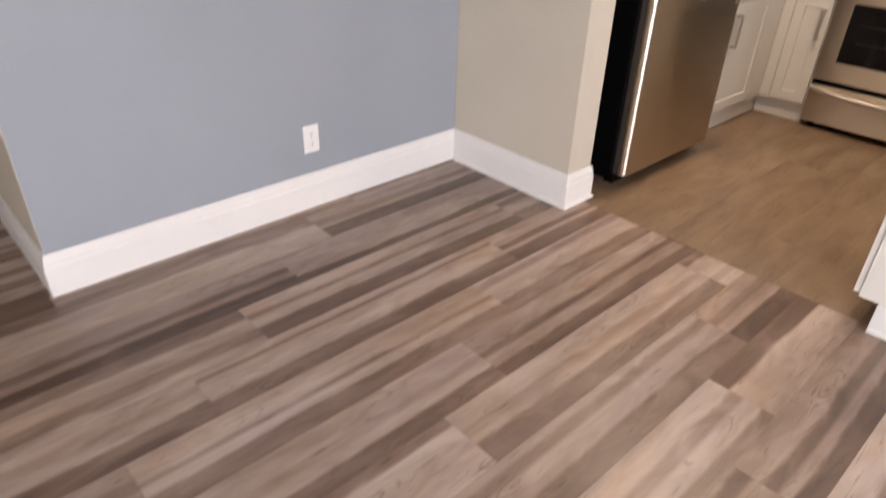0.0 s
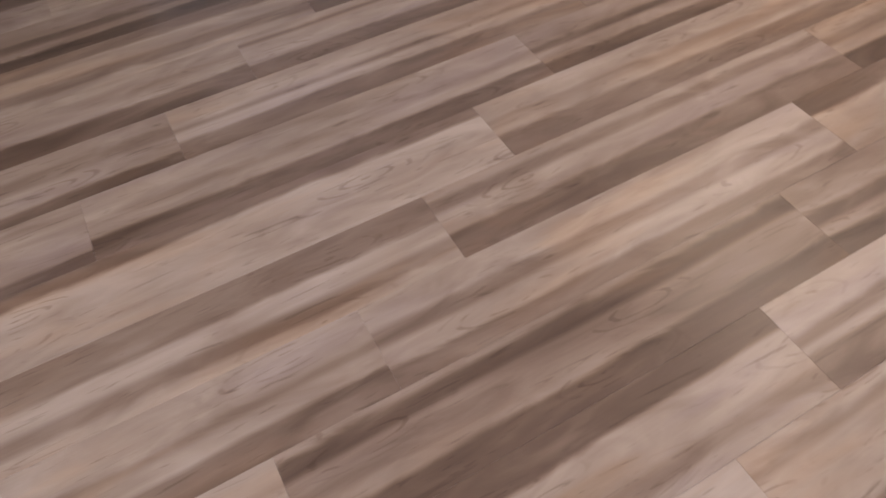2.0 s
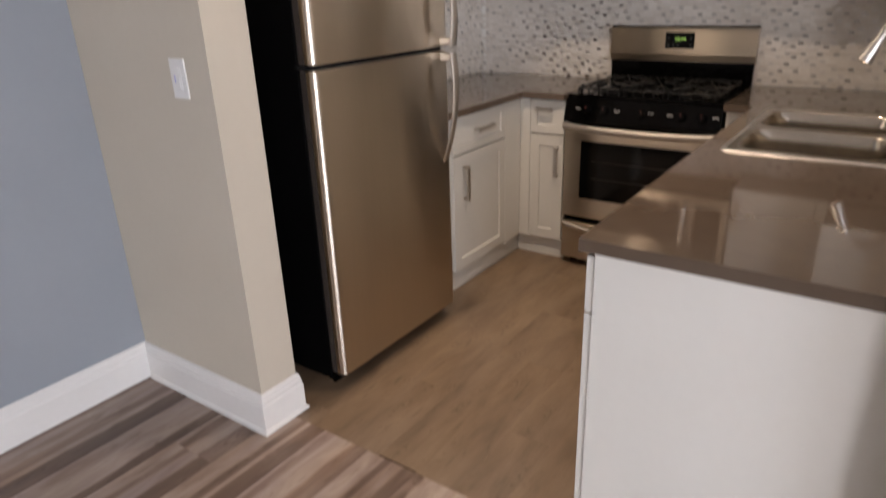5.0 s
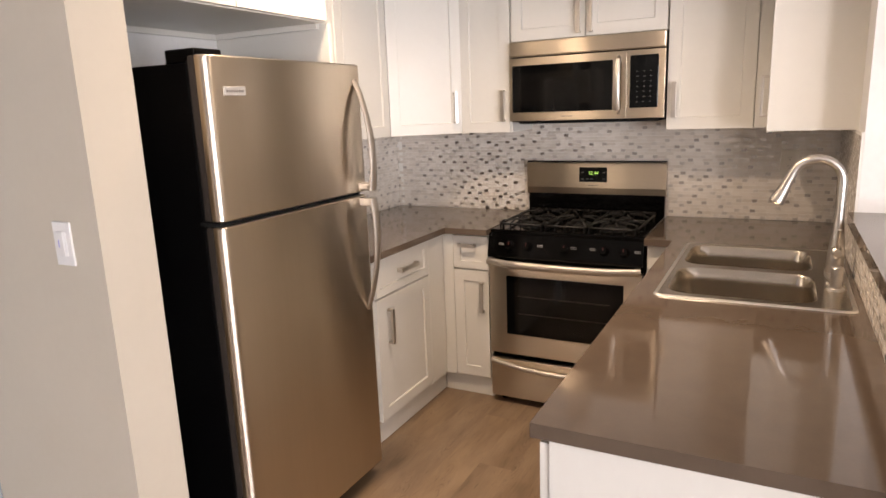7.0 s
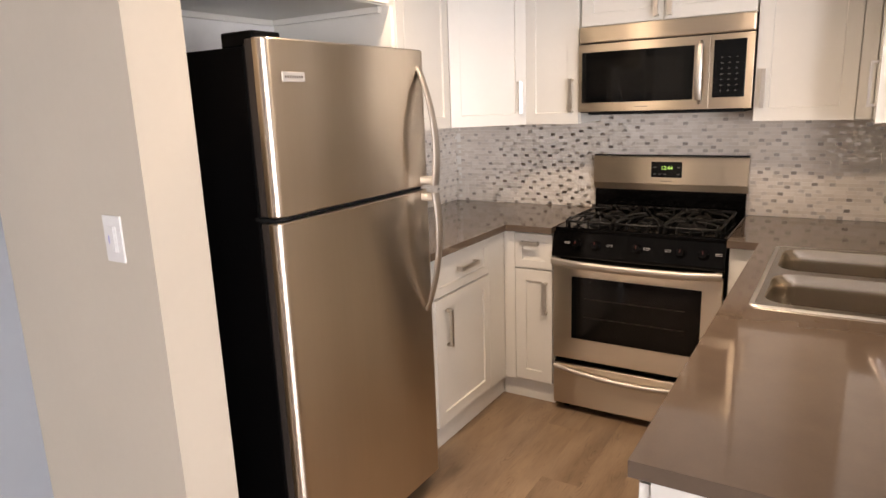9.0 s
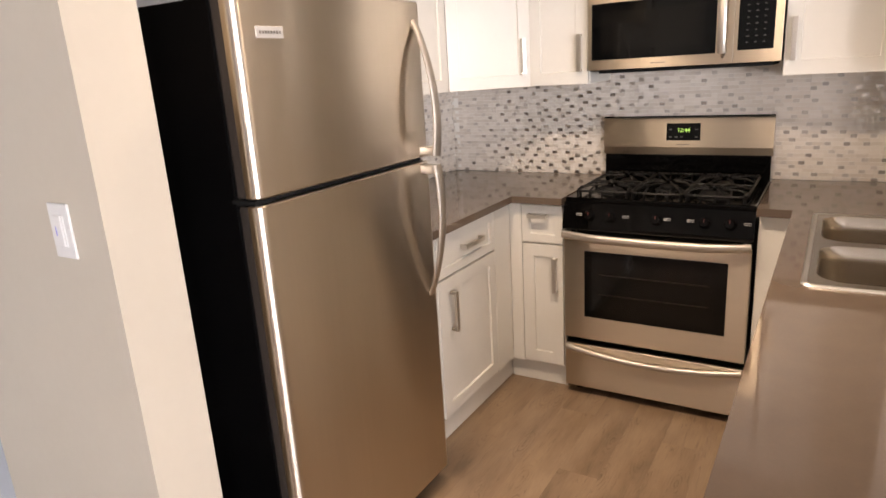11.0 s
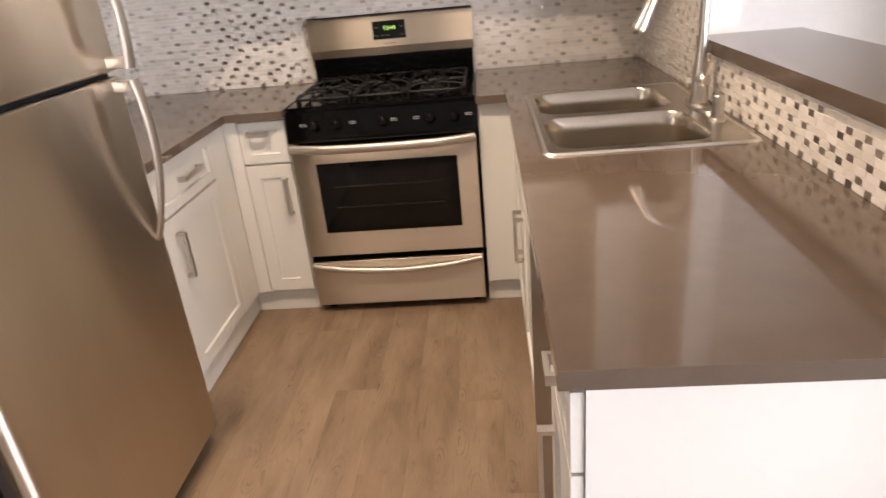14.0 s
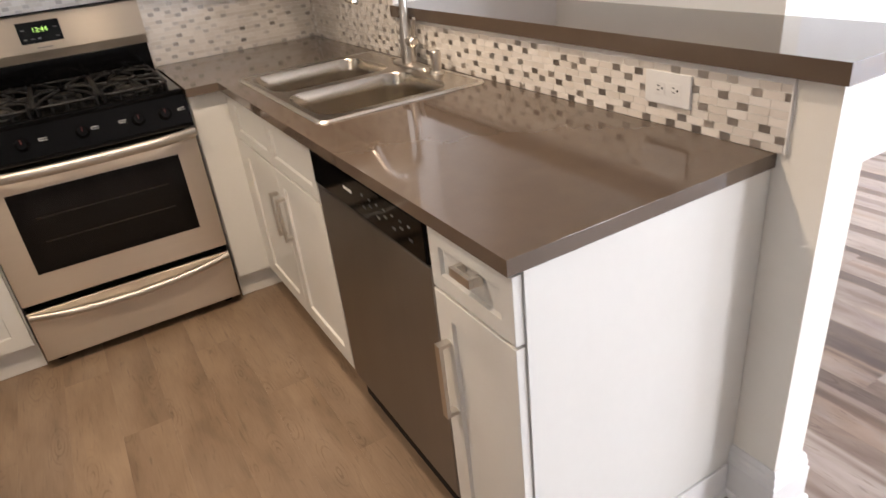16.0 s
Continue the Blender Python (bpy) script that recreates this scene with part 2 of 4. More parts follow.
def glow_mat(name, color, strength):
    m = bpy.data.materials.new(name)
    m.use_nodes = True
    b = m.node_tree.nodes["Principled BSDF"]
    b.inputs["Base Color"].default_value = (0.02, 0.02, 0.02, 1)
    b.inputs["Emission Color"].default_value, b.inputs["Emission Strength"].default_value = (*color, 1), strength
    return m


M_BLUE = mat("blue_grey_paint", (0.300, 0.326, 0.357), 0.6, color2=(0.286, 0.311, 0.341), bump=0.08)
M_BEIGE = mat("greige_paint", (0.57, 0.515, 0.425), 0.65, color2=(0.543, 0.49, 0.403), bump=0.08)
M_WHITEWALL = mat("white_paint", (0.84, 0.83, 0.81), 0.7, color2=(0.77, 0.76, 0.74), bump=0.08)
M_CREAM = mat("cream_paint", (0.83, 0.785, 0.70), 0.6, color2=(0.80, 0.755, 0.67), bump=0.08)
M_CEIL = mat("ceiling_paint", (0.82, 0.81, 0.79), 0.85, bump=0.15)
M_TRIM = mat("gloss_trim_paint", (0.80, 0.78, 0.75), 0.35, bump=0.03)
M_CAB = mat("white_cabinet_paint", (0.72, 0.70, 0.648), 0.36, color2=(0.69, 0.67, 0.618), bump=0.03, coat=0.1)
M_STEEL = mat("brushed_steel", (0.62, 0.54, 0.435), 0.30, 1.0, (0.58, 0.503, 0.405), (1.2, 1.2, 9), (3, 3, 60))
M_STEELV = mat("brushed_steel_fridge", (0.64, 0.565, 0.475), 0.295, 1.0, (0.605, 0.533, 0.445), (9, 9, 0.8), (60, 60, 2))
# dishwasher steel: dim reflections of floor and refrigerator are put into its darker base colour
M_STEELD = mat("brushed_steel_dim_reflections", (0.285, 0.263, 0.243), 0.30, 1.0, (0.265, 0.244, 0.225), (9, 9, 0.8), (60, 60, 2))
M_DOORSIDE = mat("dark_door_edge", (0.050, 0.040, 0.034), 0.35, color2=(0.042, 0.034, 0.029), spec=0.3)
M_SINK = mat("satin_sink_steel", (0.50, 0.445, 0.375), 0.22, 1.0, (0.45, 0.40, 0.335), (4, 9, 4), (10, 60, 10))
for steel in (M_STEEL, M_STEELV, M_STEELD):
    brush(steel, 0.94)
M_RIM = mat("sink_rim_steel", (0.74, 0.70, 0.64), 0.34, 1.0)
M_NICKEL = mat("satin_nickel", (0.62, 0.58, 0.53), 0.32, 1.0, bump=0.02)
M_CHROME = mat("polished_steel", (0.56, 0.53, 0.49), 0.38, 1.0)
M_HANDLE = mat("satin_handle_steel", (0.54, 0.495, 0.44), 0.40, 1.0, bump=0.02)
M_BLACK = mat("black_enamel", (0.0018, 0.0017, 0.0017), 0.10, color2=(0.0028, 0.0026, 0.0026), spec=0.13)
M_BLACKSIDE = mat("black_textured_side", (0.0016, 0.0015, 0.0017), 0.5, color2=(0.0024, 0.0022, 0.0024), spec=0.07, bump=0.3, bump_scale=(900, 900, 900))
M_IRON = mat("cast_iron", (0.0045, 0.0042, 0.004), 0.42, spec=0.25, bump=0.4, bump_scale=(500, 500, 500))
M_GLASSB = mat("black_glass", (0.003, 0.003, 0.003), 0.05, spec=0.2)
M_GLASSIN = mat("oven_window_inner", (0.0065, 0.0058, 0.0052), 0.09, color2=(0.0045, 0.004, 0.0036), spec=0.22)
M_RACK = mat("oven_rack_wire", (0.10, 0.09, 0.08), 0.4, 1.0)
M_QUARTZ = mat("brown_quartz", (0.119, 0.086, 0.062), 0.06, color2=(0.107, 0.077, 0.056), scale=(14, 14, 14), fine=(160, 160, 160), spec=0.5)
M_TILE_L = mat("pale_stone_tile", (0.84, 0.79, 0.73), 0.25, color2=(0.68, 0.62, 0.55), scale=(25, 25, 25), pick="object")
M_TILE_D = mat("grey_metal_tile", (0.86, 0.81, 0.75), 0.34, 1.0, (0.34, 0.305, 0.275), scale=(25, 25, 25), pick="object")
M_TILES_L = mat("pale_stone_tiles", (0.84, 0.79, 0.73), 0.25, color2=(0.68, 0.62, 0.55), scale=(25, 25, 25), pick="island")
M_TILES_D = mat("grey_metal_tiles", (0.86, 0.81, 0.75), 0.34, 1.0, (0.34, 0.305, 0.275), scale=(25, 25, 25), pick="island")
M_GROUT = mat("pale_grout", (0.86, 0.84, 0.80), 0.8)
M_PLASTIC = mat("white_plastic", (0.80, 0.79, 0.77), 0.3)
M_IVORY = mat("ivory_plastic", (0.83, 0.79, 0.71), 0.35)
M_DARK = mat("dark_slot", (0.010, 0.010, 0.010), 0.7, spec=0.2)
M_PRINT = mat("pale_print", (0.60, 0.60, 0.58), 0.5)
M_FAINT = mat("faint_print", (0.07, 0.07, 0.07), 0.5)
M_RED = mat("red_mark", (0.10, 0.015, 0.010), 0.4)
M_BADGE = mat("badge_metal", (0.70, 0.68, 0.66), 0.35, 0.6)
M_GREEN = glow_mat("green_digits", (0.55, 1.0, 0.18), 1.1)
M_LED = glow_mat("blue_led", (0.35, 0.35, 1.0), 0.6)
M_LAMP = glow_mat("lamp_lens", WARM, 6.0)
M_PLANK = strip_plank_mat("grey_oak_vinyl", [(0.098, 0.060, 0.043), (0.172, 0.112, 0.083), (0.288, 0.205, 0.160), (0.415, 0.322, 0.265), (0.55, 0.455, 0.395)], 0.36, PLANK_W)
M_KPLANK = plank_mat("brown_oak_vinyl", [(0.118, 0.076, 0.047), (0.208, 0.142, 0.089), (0.278, 0.197, 0.127), (0.35, 0.256, 0.172)], 2.6, 9.0, 0.38, 0.02, 0.40, 1.34, (5.0, 15.0), (2.2, 8.0), 0.72)
M_SUB = mat("dark_joint", (0.06, 0.045, 0.036), 0.8)

# ---- building helpers ----


def finish(bm, name, material, smooth=False):
    bmesh.ops.recalc_face_normals(bm, faces=bm.faces)
    me = bpy.data.meshes.new(name)
    bm.to_mesh(me)
    bm.free()
    for m in material if isinstance(material, (list, tuple)) else (material,):
        me.materials.append(m)
    if smooth:
        for p in me.polygons:
            p.use_smooth = True
        me.set_sharp_from_angle(angle=radians(35))
    return me


def part(name, bm, material, parent, label="", smooth=False):
    ob = new(name, finish(bm, name, material, smooth))
    ob.parent = parent
    if label:
        ob["label"] = label
    return ob


def thing(name, m, label, category, group="", kind=""):
    ob = new(name)
    ob.empty_display_size = 0.1
    ob.matrix_basis = m
    return tagged(ob, label, category, group, kind)


def structure(name, bm, material, label, category):
    return tagged(new(name, finish(bm, name, material)), label, category, "", "structure")


def box(bm, x0, x1, y0, y1, z0, z1, bevel=0.0, seg=2):
    """Adds a box, with rounded edges if bevel is given."""
    vs = bmesh.ops.create_cube(bm, size=1, matrix=Matrix.LocRotScale(((x0 + x1) / 2, (y0 + y1) / 2, (z0 + z1) / 2), None, (abs(x1 - x0), abs(y1 - y0), abs(z1 - z0))))["verts"]
    if bevel:
        es = list({e for v in vs for e in v.link_edges})
        bmesh.ops.bevel(bm, geom=es, offset=bevel, segments=seg, affect="EDGES", profile=0.5)
    return bm


def boxes(*rows, bevel=0.0):
    bm = bmesh.new()
    for r in rows:
        box(bm, *r, bevel=bevel)
    return bm


def tube(bm, pts, ra, rb=None, seg=8, caps=True, up=(0, 0, 1)):
    """Sweeps an ellipse along a line of points; ra may be a list of radii."""
    pts = [Vector(p) for p in pts]
    rings = []
    for i, p in enumerate(pts):
        d = (pts[min(i + 1, len(pts) - 1)] - pts[max(i - 1, 0)]).normalized()
        u = Vector(up)
        if abs(d.dot(u)) > 0.95:
            u = Vector((0, 1, 0)) if abs(d.y) < 0.9 else Vector((1, 0, 0))
        s = d.cross(u).normalized()
        w = s.cross(d)
        a = ra[i] if isinstance(ra, (list, tuple)) else ra
        c = (rb[i] if isinstance(rb, (list, tuple)) else rb) or a
        rings.append([bm.verts.new(p + s * (a * math.cos(k * math.tau / seg)) + w * (c * math.sin(k * math.tau / seg))) for k in range(seg)])
    for q, r in zip(rings, rings[1:]):
        for k in range(seg):
            bm.faces.new((q[k], q[(k + 1) % seg], r[(k + 1) % seg], r[k]))
    if caps:
        bm.faces.new(rings[0])
        bm.faces.new(rings[-1])
    return bm


def lathe(bm, profile, m=Matrix.Identity(4), seg=24):
    """Turns a profile of (radius, height) about z."""
    rings = []
    for r, h in profile:
        rings.append([bm.verts.new(m @ Vector((r * math.cos(k * math.tau / seg), r * math.sin(k * math.tau / seg), h))) for k in range(seg)])
    for q, r in zip(rings, rings[1:]):
        for k in range(seg):
            bm.faces.new((q[k], q[(k + 1) % seg], r[(k + 1) % seg], r[k]))
    bm.faces.new(rings[0])
    bm.faces.new(rings[-1])
    return bm


def slab(xs, ys, z0, z1, skip=(), bevel=0.0):
    """A slab over the cells between xs and ys, but for the skipped (i, j)."""
    bm = bmesh.new()
    cells = {(i, j) for i in range(len(xs) - 1) for j in range(len(ys) - 1)} - set(skip)
    vt = {}

    def v(i, j, k):
        if (i, j, k) not in vt:
            vt[i, j, k] = bm.verts.new((xs[i], ys[j], (z0, z1)[k]))
        return vt[i, j, k]

    for i, j in sorted(cells):
        bm.faces.new([v(*c, 1) for c in ((i, j), (i + 1, j), (i + 1, j + 1), (i, j + 1))])
        bm.faces.new([v(*c, 0) for c in ((i, j), (i, j + 1), (i + 1, j + 1), (i + 1, j))])
        for (a, c), near in ((((i, j), (i + 1, j)), (i, j - 1)), (((i + 1, j), (i + 1, j + 1)), (i + 1, j)), (((i + 1, j + 1), (i, j + 1)), (i, j + 1)), (((i, j + 1), (i, j)), (i - 1, j))):
            if near not in cells:
                bm.faces.new([v(*a, 0), v(*c, 0), v(*c, 1), v(*a, 1)])
    bmesh.ops.recalc_face_normals(bm, faces=bm.faces)
    if bevel:
        es = [e for e in bm.edges if e.calc_face_angle(0) > 0.5]
        bmesh.ops.bevel(bm, geom=es, offset=bevel, segments=2, affect="EDGES", profile=0.5)
    return bm


def text_part(name, words, size, m, material, parent, label=""):
    """Lettering as a flat mesh, with its lower left corner at m."""
    cu = bpy.data.curves.new(name, "FONT")
    cu.body, cu.size, cu.extrude = words, size, 0.0004
    tmp = bpy.data.objects.new(name, cu)
    scene.collection.objects.link(tmp)
    bpy.context.view_layer.update()
    me = bpy.data.meshes.new_from_object(tmp.evaluated_get(bpy.context.evaluated_depsgraph_get()))
    bpy.data.objects.remove(tmp)
    me.materials.clear()
    me.materials.append(material)
    ob = new(name, me)
    ob.parent = parent
    ob.matrix_basis = m
    if label:
        ob["label"] = label
    return ob


# ---- the shell of the place ----
FX0, FX1, FY0 = -3.2, 5.16, -5.0
structure("floor", boxes((FX0 - 0.2, FX1 + 0.2, FY0 - 0.2, 5.2, -0.12, -0.006)), M_SUB, "dark underlay of a wood-look vinyl floor", "floor")
structure("ceiling", boxes((FX0 - 0.2, FX1 + 0.2, FY0 - 0.2, 5.2, CEIL, CEIL + 0.12)), M_CEIL, "plain white painted ceiling", "ceiling")
structure("wall_north_living", boxes((0.785, 2.63, BLUE_Y, BLUE_Y + 0.12, -0.006, CEIL)), M_BLUE, "blue-grey painted living room wall", "wall")
structure("wall_hall_east", boxes((0.783, 0.905, BLUE_Y + 0.003, 5.2, -0.006, CEIL)), M_BEIGE, "greige painted hallway wall", "wall")
structure("wall_hall_west", boxes((-0.55, -0.43, BLUE_Y, 5.2, -0.006, CEIL)), M_BEIGE, "greige painted hallway wall", "wall")
structure("wall_hall_end", boxes((-0.43, 0.783, 5.08, 5.2, -0.006, CEIL)), M_BEIGE, "greige painted end wall of the hallway", "wall")
structure("wall_north_west", boxes((FX0, -0.55, BLUE_Y, BLUE_Y + 0.12, -0.006, CEIL)), M_BEIGE, "greige painted living room wall", "wall")
structure("wall_north_kitchen", boxes((2.63, FX1 + 0.12, NORTH, NORTH + 0.15, -0.006, CEIL)), M_WHITEWALL, "white painted kitchen wall behind the cabinets", "wall")
structure("wall_stub", boxes((2.62, 2.778, 1.834, BLUE_Y - 0.002, -0.006, CEIL)), M_BEIGE, "greige painted wall end beside the refrigerator", "wall")
structure("wall_east", boxes((EAST, EAST + 0.12, -1.42, NORTH, -0.006, CEIL)), M_WHITEWALL, "white painted wall behind the range", "wall")
structure("wall_south_kitchen", boxes((4.26, EAST, SOUTH - 0.105, SOUTH, -0.006, CEIL)), M_WHITEWALL, "white painted wall beside the sink", "wall")
structure("wall_low", boxes((2.592, 4.26, SOUTH - 0.105, SOUTH, -0.006, 1.07)), M_CREAM, "cream painted half wall behind the peninsula", "wall")
structure("wall_nook", boxes((3.70, FX1 + 0.12, -1.54, -1.42, -0.006, CEIL)), M_CREAM, "cream painted wall of the dining nook", "wall")
structure("wall_living_east", boxes((3.70, 3.87, FY0, -1.54, -0.006, CEIL)), M_WHITEWALL, "white painted living room wall", "wall")
# south wall with a glazed door, west wall with a tall window
structure("wall_south", boxes((FX0, -1.3, FY0 - 0.12, FY0, -0.006, CEIL), (0.9, 3.87, FY0 - 0.12, FY0, -0.006, CEIL), (-1.3, 0.9, FY0 - 0.12, FY0, 2.12, CEIL)), M_WHITEWALL, "white painted wall with a glazed door opening", "wall")
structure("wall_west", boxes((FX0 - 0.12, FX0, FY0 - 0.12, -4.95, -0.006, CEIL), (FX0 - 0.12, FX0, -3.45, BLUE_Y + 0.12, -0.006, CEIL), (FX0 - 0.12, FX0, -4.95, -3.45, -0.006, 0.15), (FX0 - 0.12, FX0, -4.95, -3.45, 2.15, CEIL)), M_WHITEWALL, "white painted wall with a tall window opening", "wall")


BASE_PROFILE = [(0.0, 0.002), (0.016, 0.002), (0.016, 0.108), (0.0125, 0.114), (0.0125, 0.129), (0.009, 0.136), (0.009, 0.145), (0.004, 0.155), (0.0, 0.155)]


SHOE_PROFILE = [(0.0, 0.002), (0.025, 0.002), (0.024, 0.010), (0.020, 0.016), (0.016, 0.018)] + BASE_PROFILE[2:]


def baseboard(a, b, out, ka, kb, profile=BASE_PROFILE, material=None, name="baseboard", label="white painted moulded baseboard"):
    """A run of moulding from a to b on the side out; ka, kb: 1 mitres round an outer corner, -1 into an inner one, 0 butts."""
    a, b, o = Vector((*a, 0)), Vector((*b, 0)), Vector((*out, 0))
    d = (b - a).normalized()
    bm = bmesh.new()
    ends = [[bm.verts.new(p + o * t + d * (s * k * t) + Vector((0, 0, h))) for t, h in profile] for p, k, s in ((a, ka, -1), (b, kb, 1))]
    for i in range(len(profile)):
        j = (i + 1) % len(profile)
        bm.faces.new((ends[0][i], ends[0][j], ends[1][j], ends[1][i]))
    bm.faces.new(ends[0])
    bm.faces.new(ends[1])
    return structure(name, bm, material or M_TRIM, label, "baseboard")


baseboard((0.783, BLUE_Y), (2.62, BLUE_Y), (0, -1), 1, -1)
baseboard((0.783, BLUE_Y), (0.783, 5.08), (-1, 0), 1, -1)
baseboard((2.62, BLUE_Y), (2.62, 1.834), (-1, 0), -1, 1, SHOE_PROFILE)
baseboard((2.62, 1.834), (2.778, 1.834), (0, -1), 1, 1, SHOE_PROFILE)
baseboard((2.592, SOUTH), (2.592, SOUTH - 0.105), (-1, 0), 1, 1, SHOE_PROFILE)
baseboard((2.592, SOUTH), (2.716, SOUTH), (0, 1), 1, 0, SHOE_PROFILE)
baseboard((2.592, SOUTH - 0.105), (4.26, SOUTH - 0.105), (0, -1), 1, 0, SHOE_PROFILE)
baseboard((3.70, -1.42), (EAST, -1.42), (0, 1), 1, -1)
baseboard((3.70, -1.42), (3.70, FY0), (-1, 0), 1, -1)
baseboard((EAST, -1.42), (EAST, SOUTH - 0.105), (-1, 0), -1, -1)
baseboard((0.9, FY0), (3.70, FY0), (0, 1), 0, -1)
baseboard((-0.55, BLUE_Y), (FX0, BLUE_Y), (0, -1), 0, 0)

# ---- cabinets ----


def shaker(w, h, t=0.020, rail=0.055, at=(0, 0)):
    """A frame-and-panel front of width w and height h, its back on y = 0, its lower left corner at at."""
    bm = bmesh.new()
    box(bm, at[0], at[0] + w, -t, 0, at[1], at[1] + h)
    bm.faces.ensure_lookup_table()
    front = min(bm.faces, key=lambda f: f.calc_center_median().y)
    outer = list(front.edges)
    r = min(rail, h * 0.27)
    bmesh.ops.inset_individual(bm, faces=[front], thickness=r, use_even_offset=True)
    bmesh.ops.inset_individual(bm, faces=[front], thickness=0.003, depth=0.0, use_even_offset=True)
    bmesh.ops.translate(bm, verts=list(front.verts), vec=(0, 0.008, 0))
    bmesh.ops.bevel(bm, geom=[e for e in outer if e.is_valid], offset=0.0018, segments=2, affect="EDGES", profile=0.5)
    return bm


def pull(parent, x, z, vertical, length, y=-0.020):
    """A square-section bar pull with two posts, centred on x, z."""
    bm = bmesh.new()
    h, wide, deep, off = length / 2, 0.0095, 0.009, 0.021
    if vertical:
        box(bm, x - wide, x + wide, y - off - deep, y - off, z - h, z + h, 0.0005)
        for s in (-1, 1):
            box(bm, x - wide, x + wide, y - off, y, z + s * h - (s > 0) * 0.010, z + s * h + (s < 0) * 0.010, 0.0008)
    else:
        box(bm, x - h, x + h, y - off - deep, y - off, z - wide, z + wide, 0.0005)
        for s in (-1, 1):
            box(bm, x + s * h - (s > 0) * 0.010, x + s * h + (s < 0) * 0.010, y - off, y, z - wide, z + wide, 0.0008)
    return part("handle", bm, M_NICKEL, parent, "satin nickel bar pull")


def cabinet(name, m, w, d, z0, z1, fronts, label, group, toe=0.0, top=True, reach=0.0, back=0.062):
    """A carcass of panels with fronts (kind, x0, x1, z0, z1, handle); handle: (x, z, vertical, length)."""
    cab = thing(name, m, label, "cabinet", group)
    t = 0.018
    rows = [(0, t, 0, d, z0, z1), (w - t, w, 0, d, z0, z1), (t, w - t, 0, d, z0, z0 + t), (t, w - t, d - 0.008, d, z0 + t, z1)]
    if top:
        rows.append((t, w - t, 0, d - 0.008, z1 - t, z1))
    for board, r in zip(("side_board", "side_board", "bottom_board", "back_board", "top_board"), rows):
        part(board, boxes(r), M_CAB, cab)
    # the face frame fills the front behind the doors
    part("face_frame", boxes((t, w - t, 0.001, 0.016, z0 + t, z1 - (t if top else 0))), M_CAB, cab)
    if toe:
        part("toe_kick", boxes((0, w + reach, back, back + 0.015, 0.002, z0)), M_CAB, cab)
    for kind, x0, x1, a, b, handle in fronts:
        bm = shaker(x1 - x0, b - a, at=(x0, a), rail=0.055 if kind == "door" else 0.038) if kind != "panel" else boxes((x0, x1, -0.019, 0, a, b), bevel=0.0015)
        ob = part({"door": "door", "drawer": "drawer_front", "panel": "filler_panel"}[kind], bm, M_CAB, cab)
        if handle:
            pull(ob, *handle)
    return cab


CT = TOP - 0.031  # underside of the worktop
# facing south, beside the refrigerator
cabinet("base_cabinet", pose(3.80, 1.90, 0), 0.752, 0.60, 0.105, CT,
        [("drawer", 0.10, 0.585, 0.705, CT - 0.012, (0.365, 0.795, False, 0.16)), ("door", 0.10, 0.585, 0.115, 0.696, (0.190, 0.555, True, 0.165)), ("panel", 0.588, 0.752, 0.105, CT - 0.002, None)],
        "white shaker base cabinet with drawer and door beside the refrigerator", "base cabinets", 0.105, False, 0.060, 0.008)
# facing west, between the corner and the range
cabinet("base_cabinet", pose(4.57, 1.902, 0, 0, 0, -90), 0.284, 0.585, 0.105, CT,
        [("panel", 0.022, 0.080, 0.107, CT - 0.004, None), ("drawer", 0.083, 0.278, 0.705, CT - 0.012, (0.165, 0.830, False, 0.09)), ("door", 0.083, 0.278, 0.115, 0.696, (0.245, 0.56, True, 0.16))],
        "narrow white shaker base cabinet beside the range", "base cabinets", 0.105, False, 0.0, 0.012)
cabinet("base_cabinet", pose(4.57, 0.845, 0, 0, 0, -90), 0.155, 0.585, 0.105, CT, [("panel", 0.002, 0.153, 0.107, CT - 0.004, None)],
        "plain white filler cabinet between range and sink cabinet", "base cabinets", 0.105, False, 0.10, 0.012)
# facing north, the peninsula
SINKX, SINKW = 4.552, 0.915
cabinet("sink_cabinet", pose(SINKX, 0.690, 0, 0, 0, 180), SINKW, 0.600, 0.105, CT,
        [("panel", 0.0, 0.06, 0.107, CT - 0.004, None), ("drawer", 0.064, 0.486, 0.705, CT - 0.012, None), ("drawer", 0.490, 0.912, 0.705, CT - 0.012, None),
         ("door", 0.064, 0.486, 0.115, 0.696, (0.452, 0.52, True, 0.16)), ("door", 0.490, 0.912, 0.115, 0.696, (0.524, 0.52, True, 0.16))],
        "white painted shaker sink cabinet with two doors", "base cabinets", 0.105, False)
end_cab = cabinet("base_cabinet", pose(2.985, 0.697, 0, 0, 0, 180), 0.250, 0.600, 0.105, CT,
                  [("drawer", 0.003, 0.276, 0.742, CT - 0.012, (0.150, 0.830, False, 0.066, -0.014)), ("door", 0.003, 0.276, 0.115, 0.735, (0.040, 0.53, True, 0.19))],
                  "narrow white shaker base cabinet at the end of the peninsula", "base cabinets", 0.105, False)
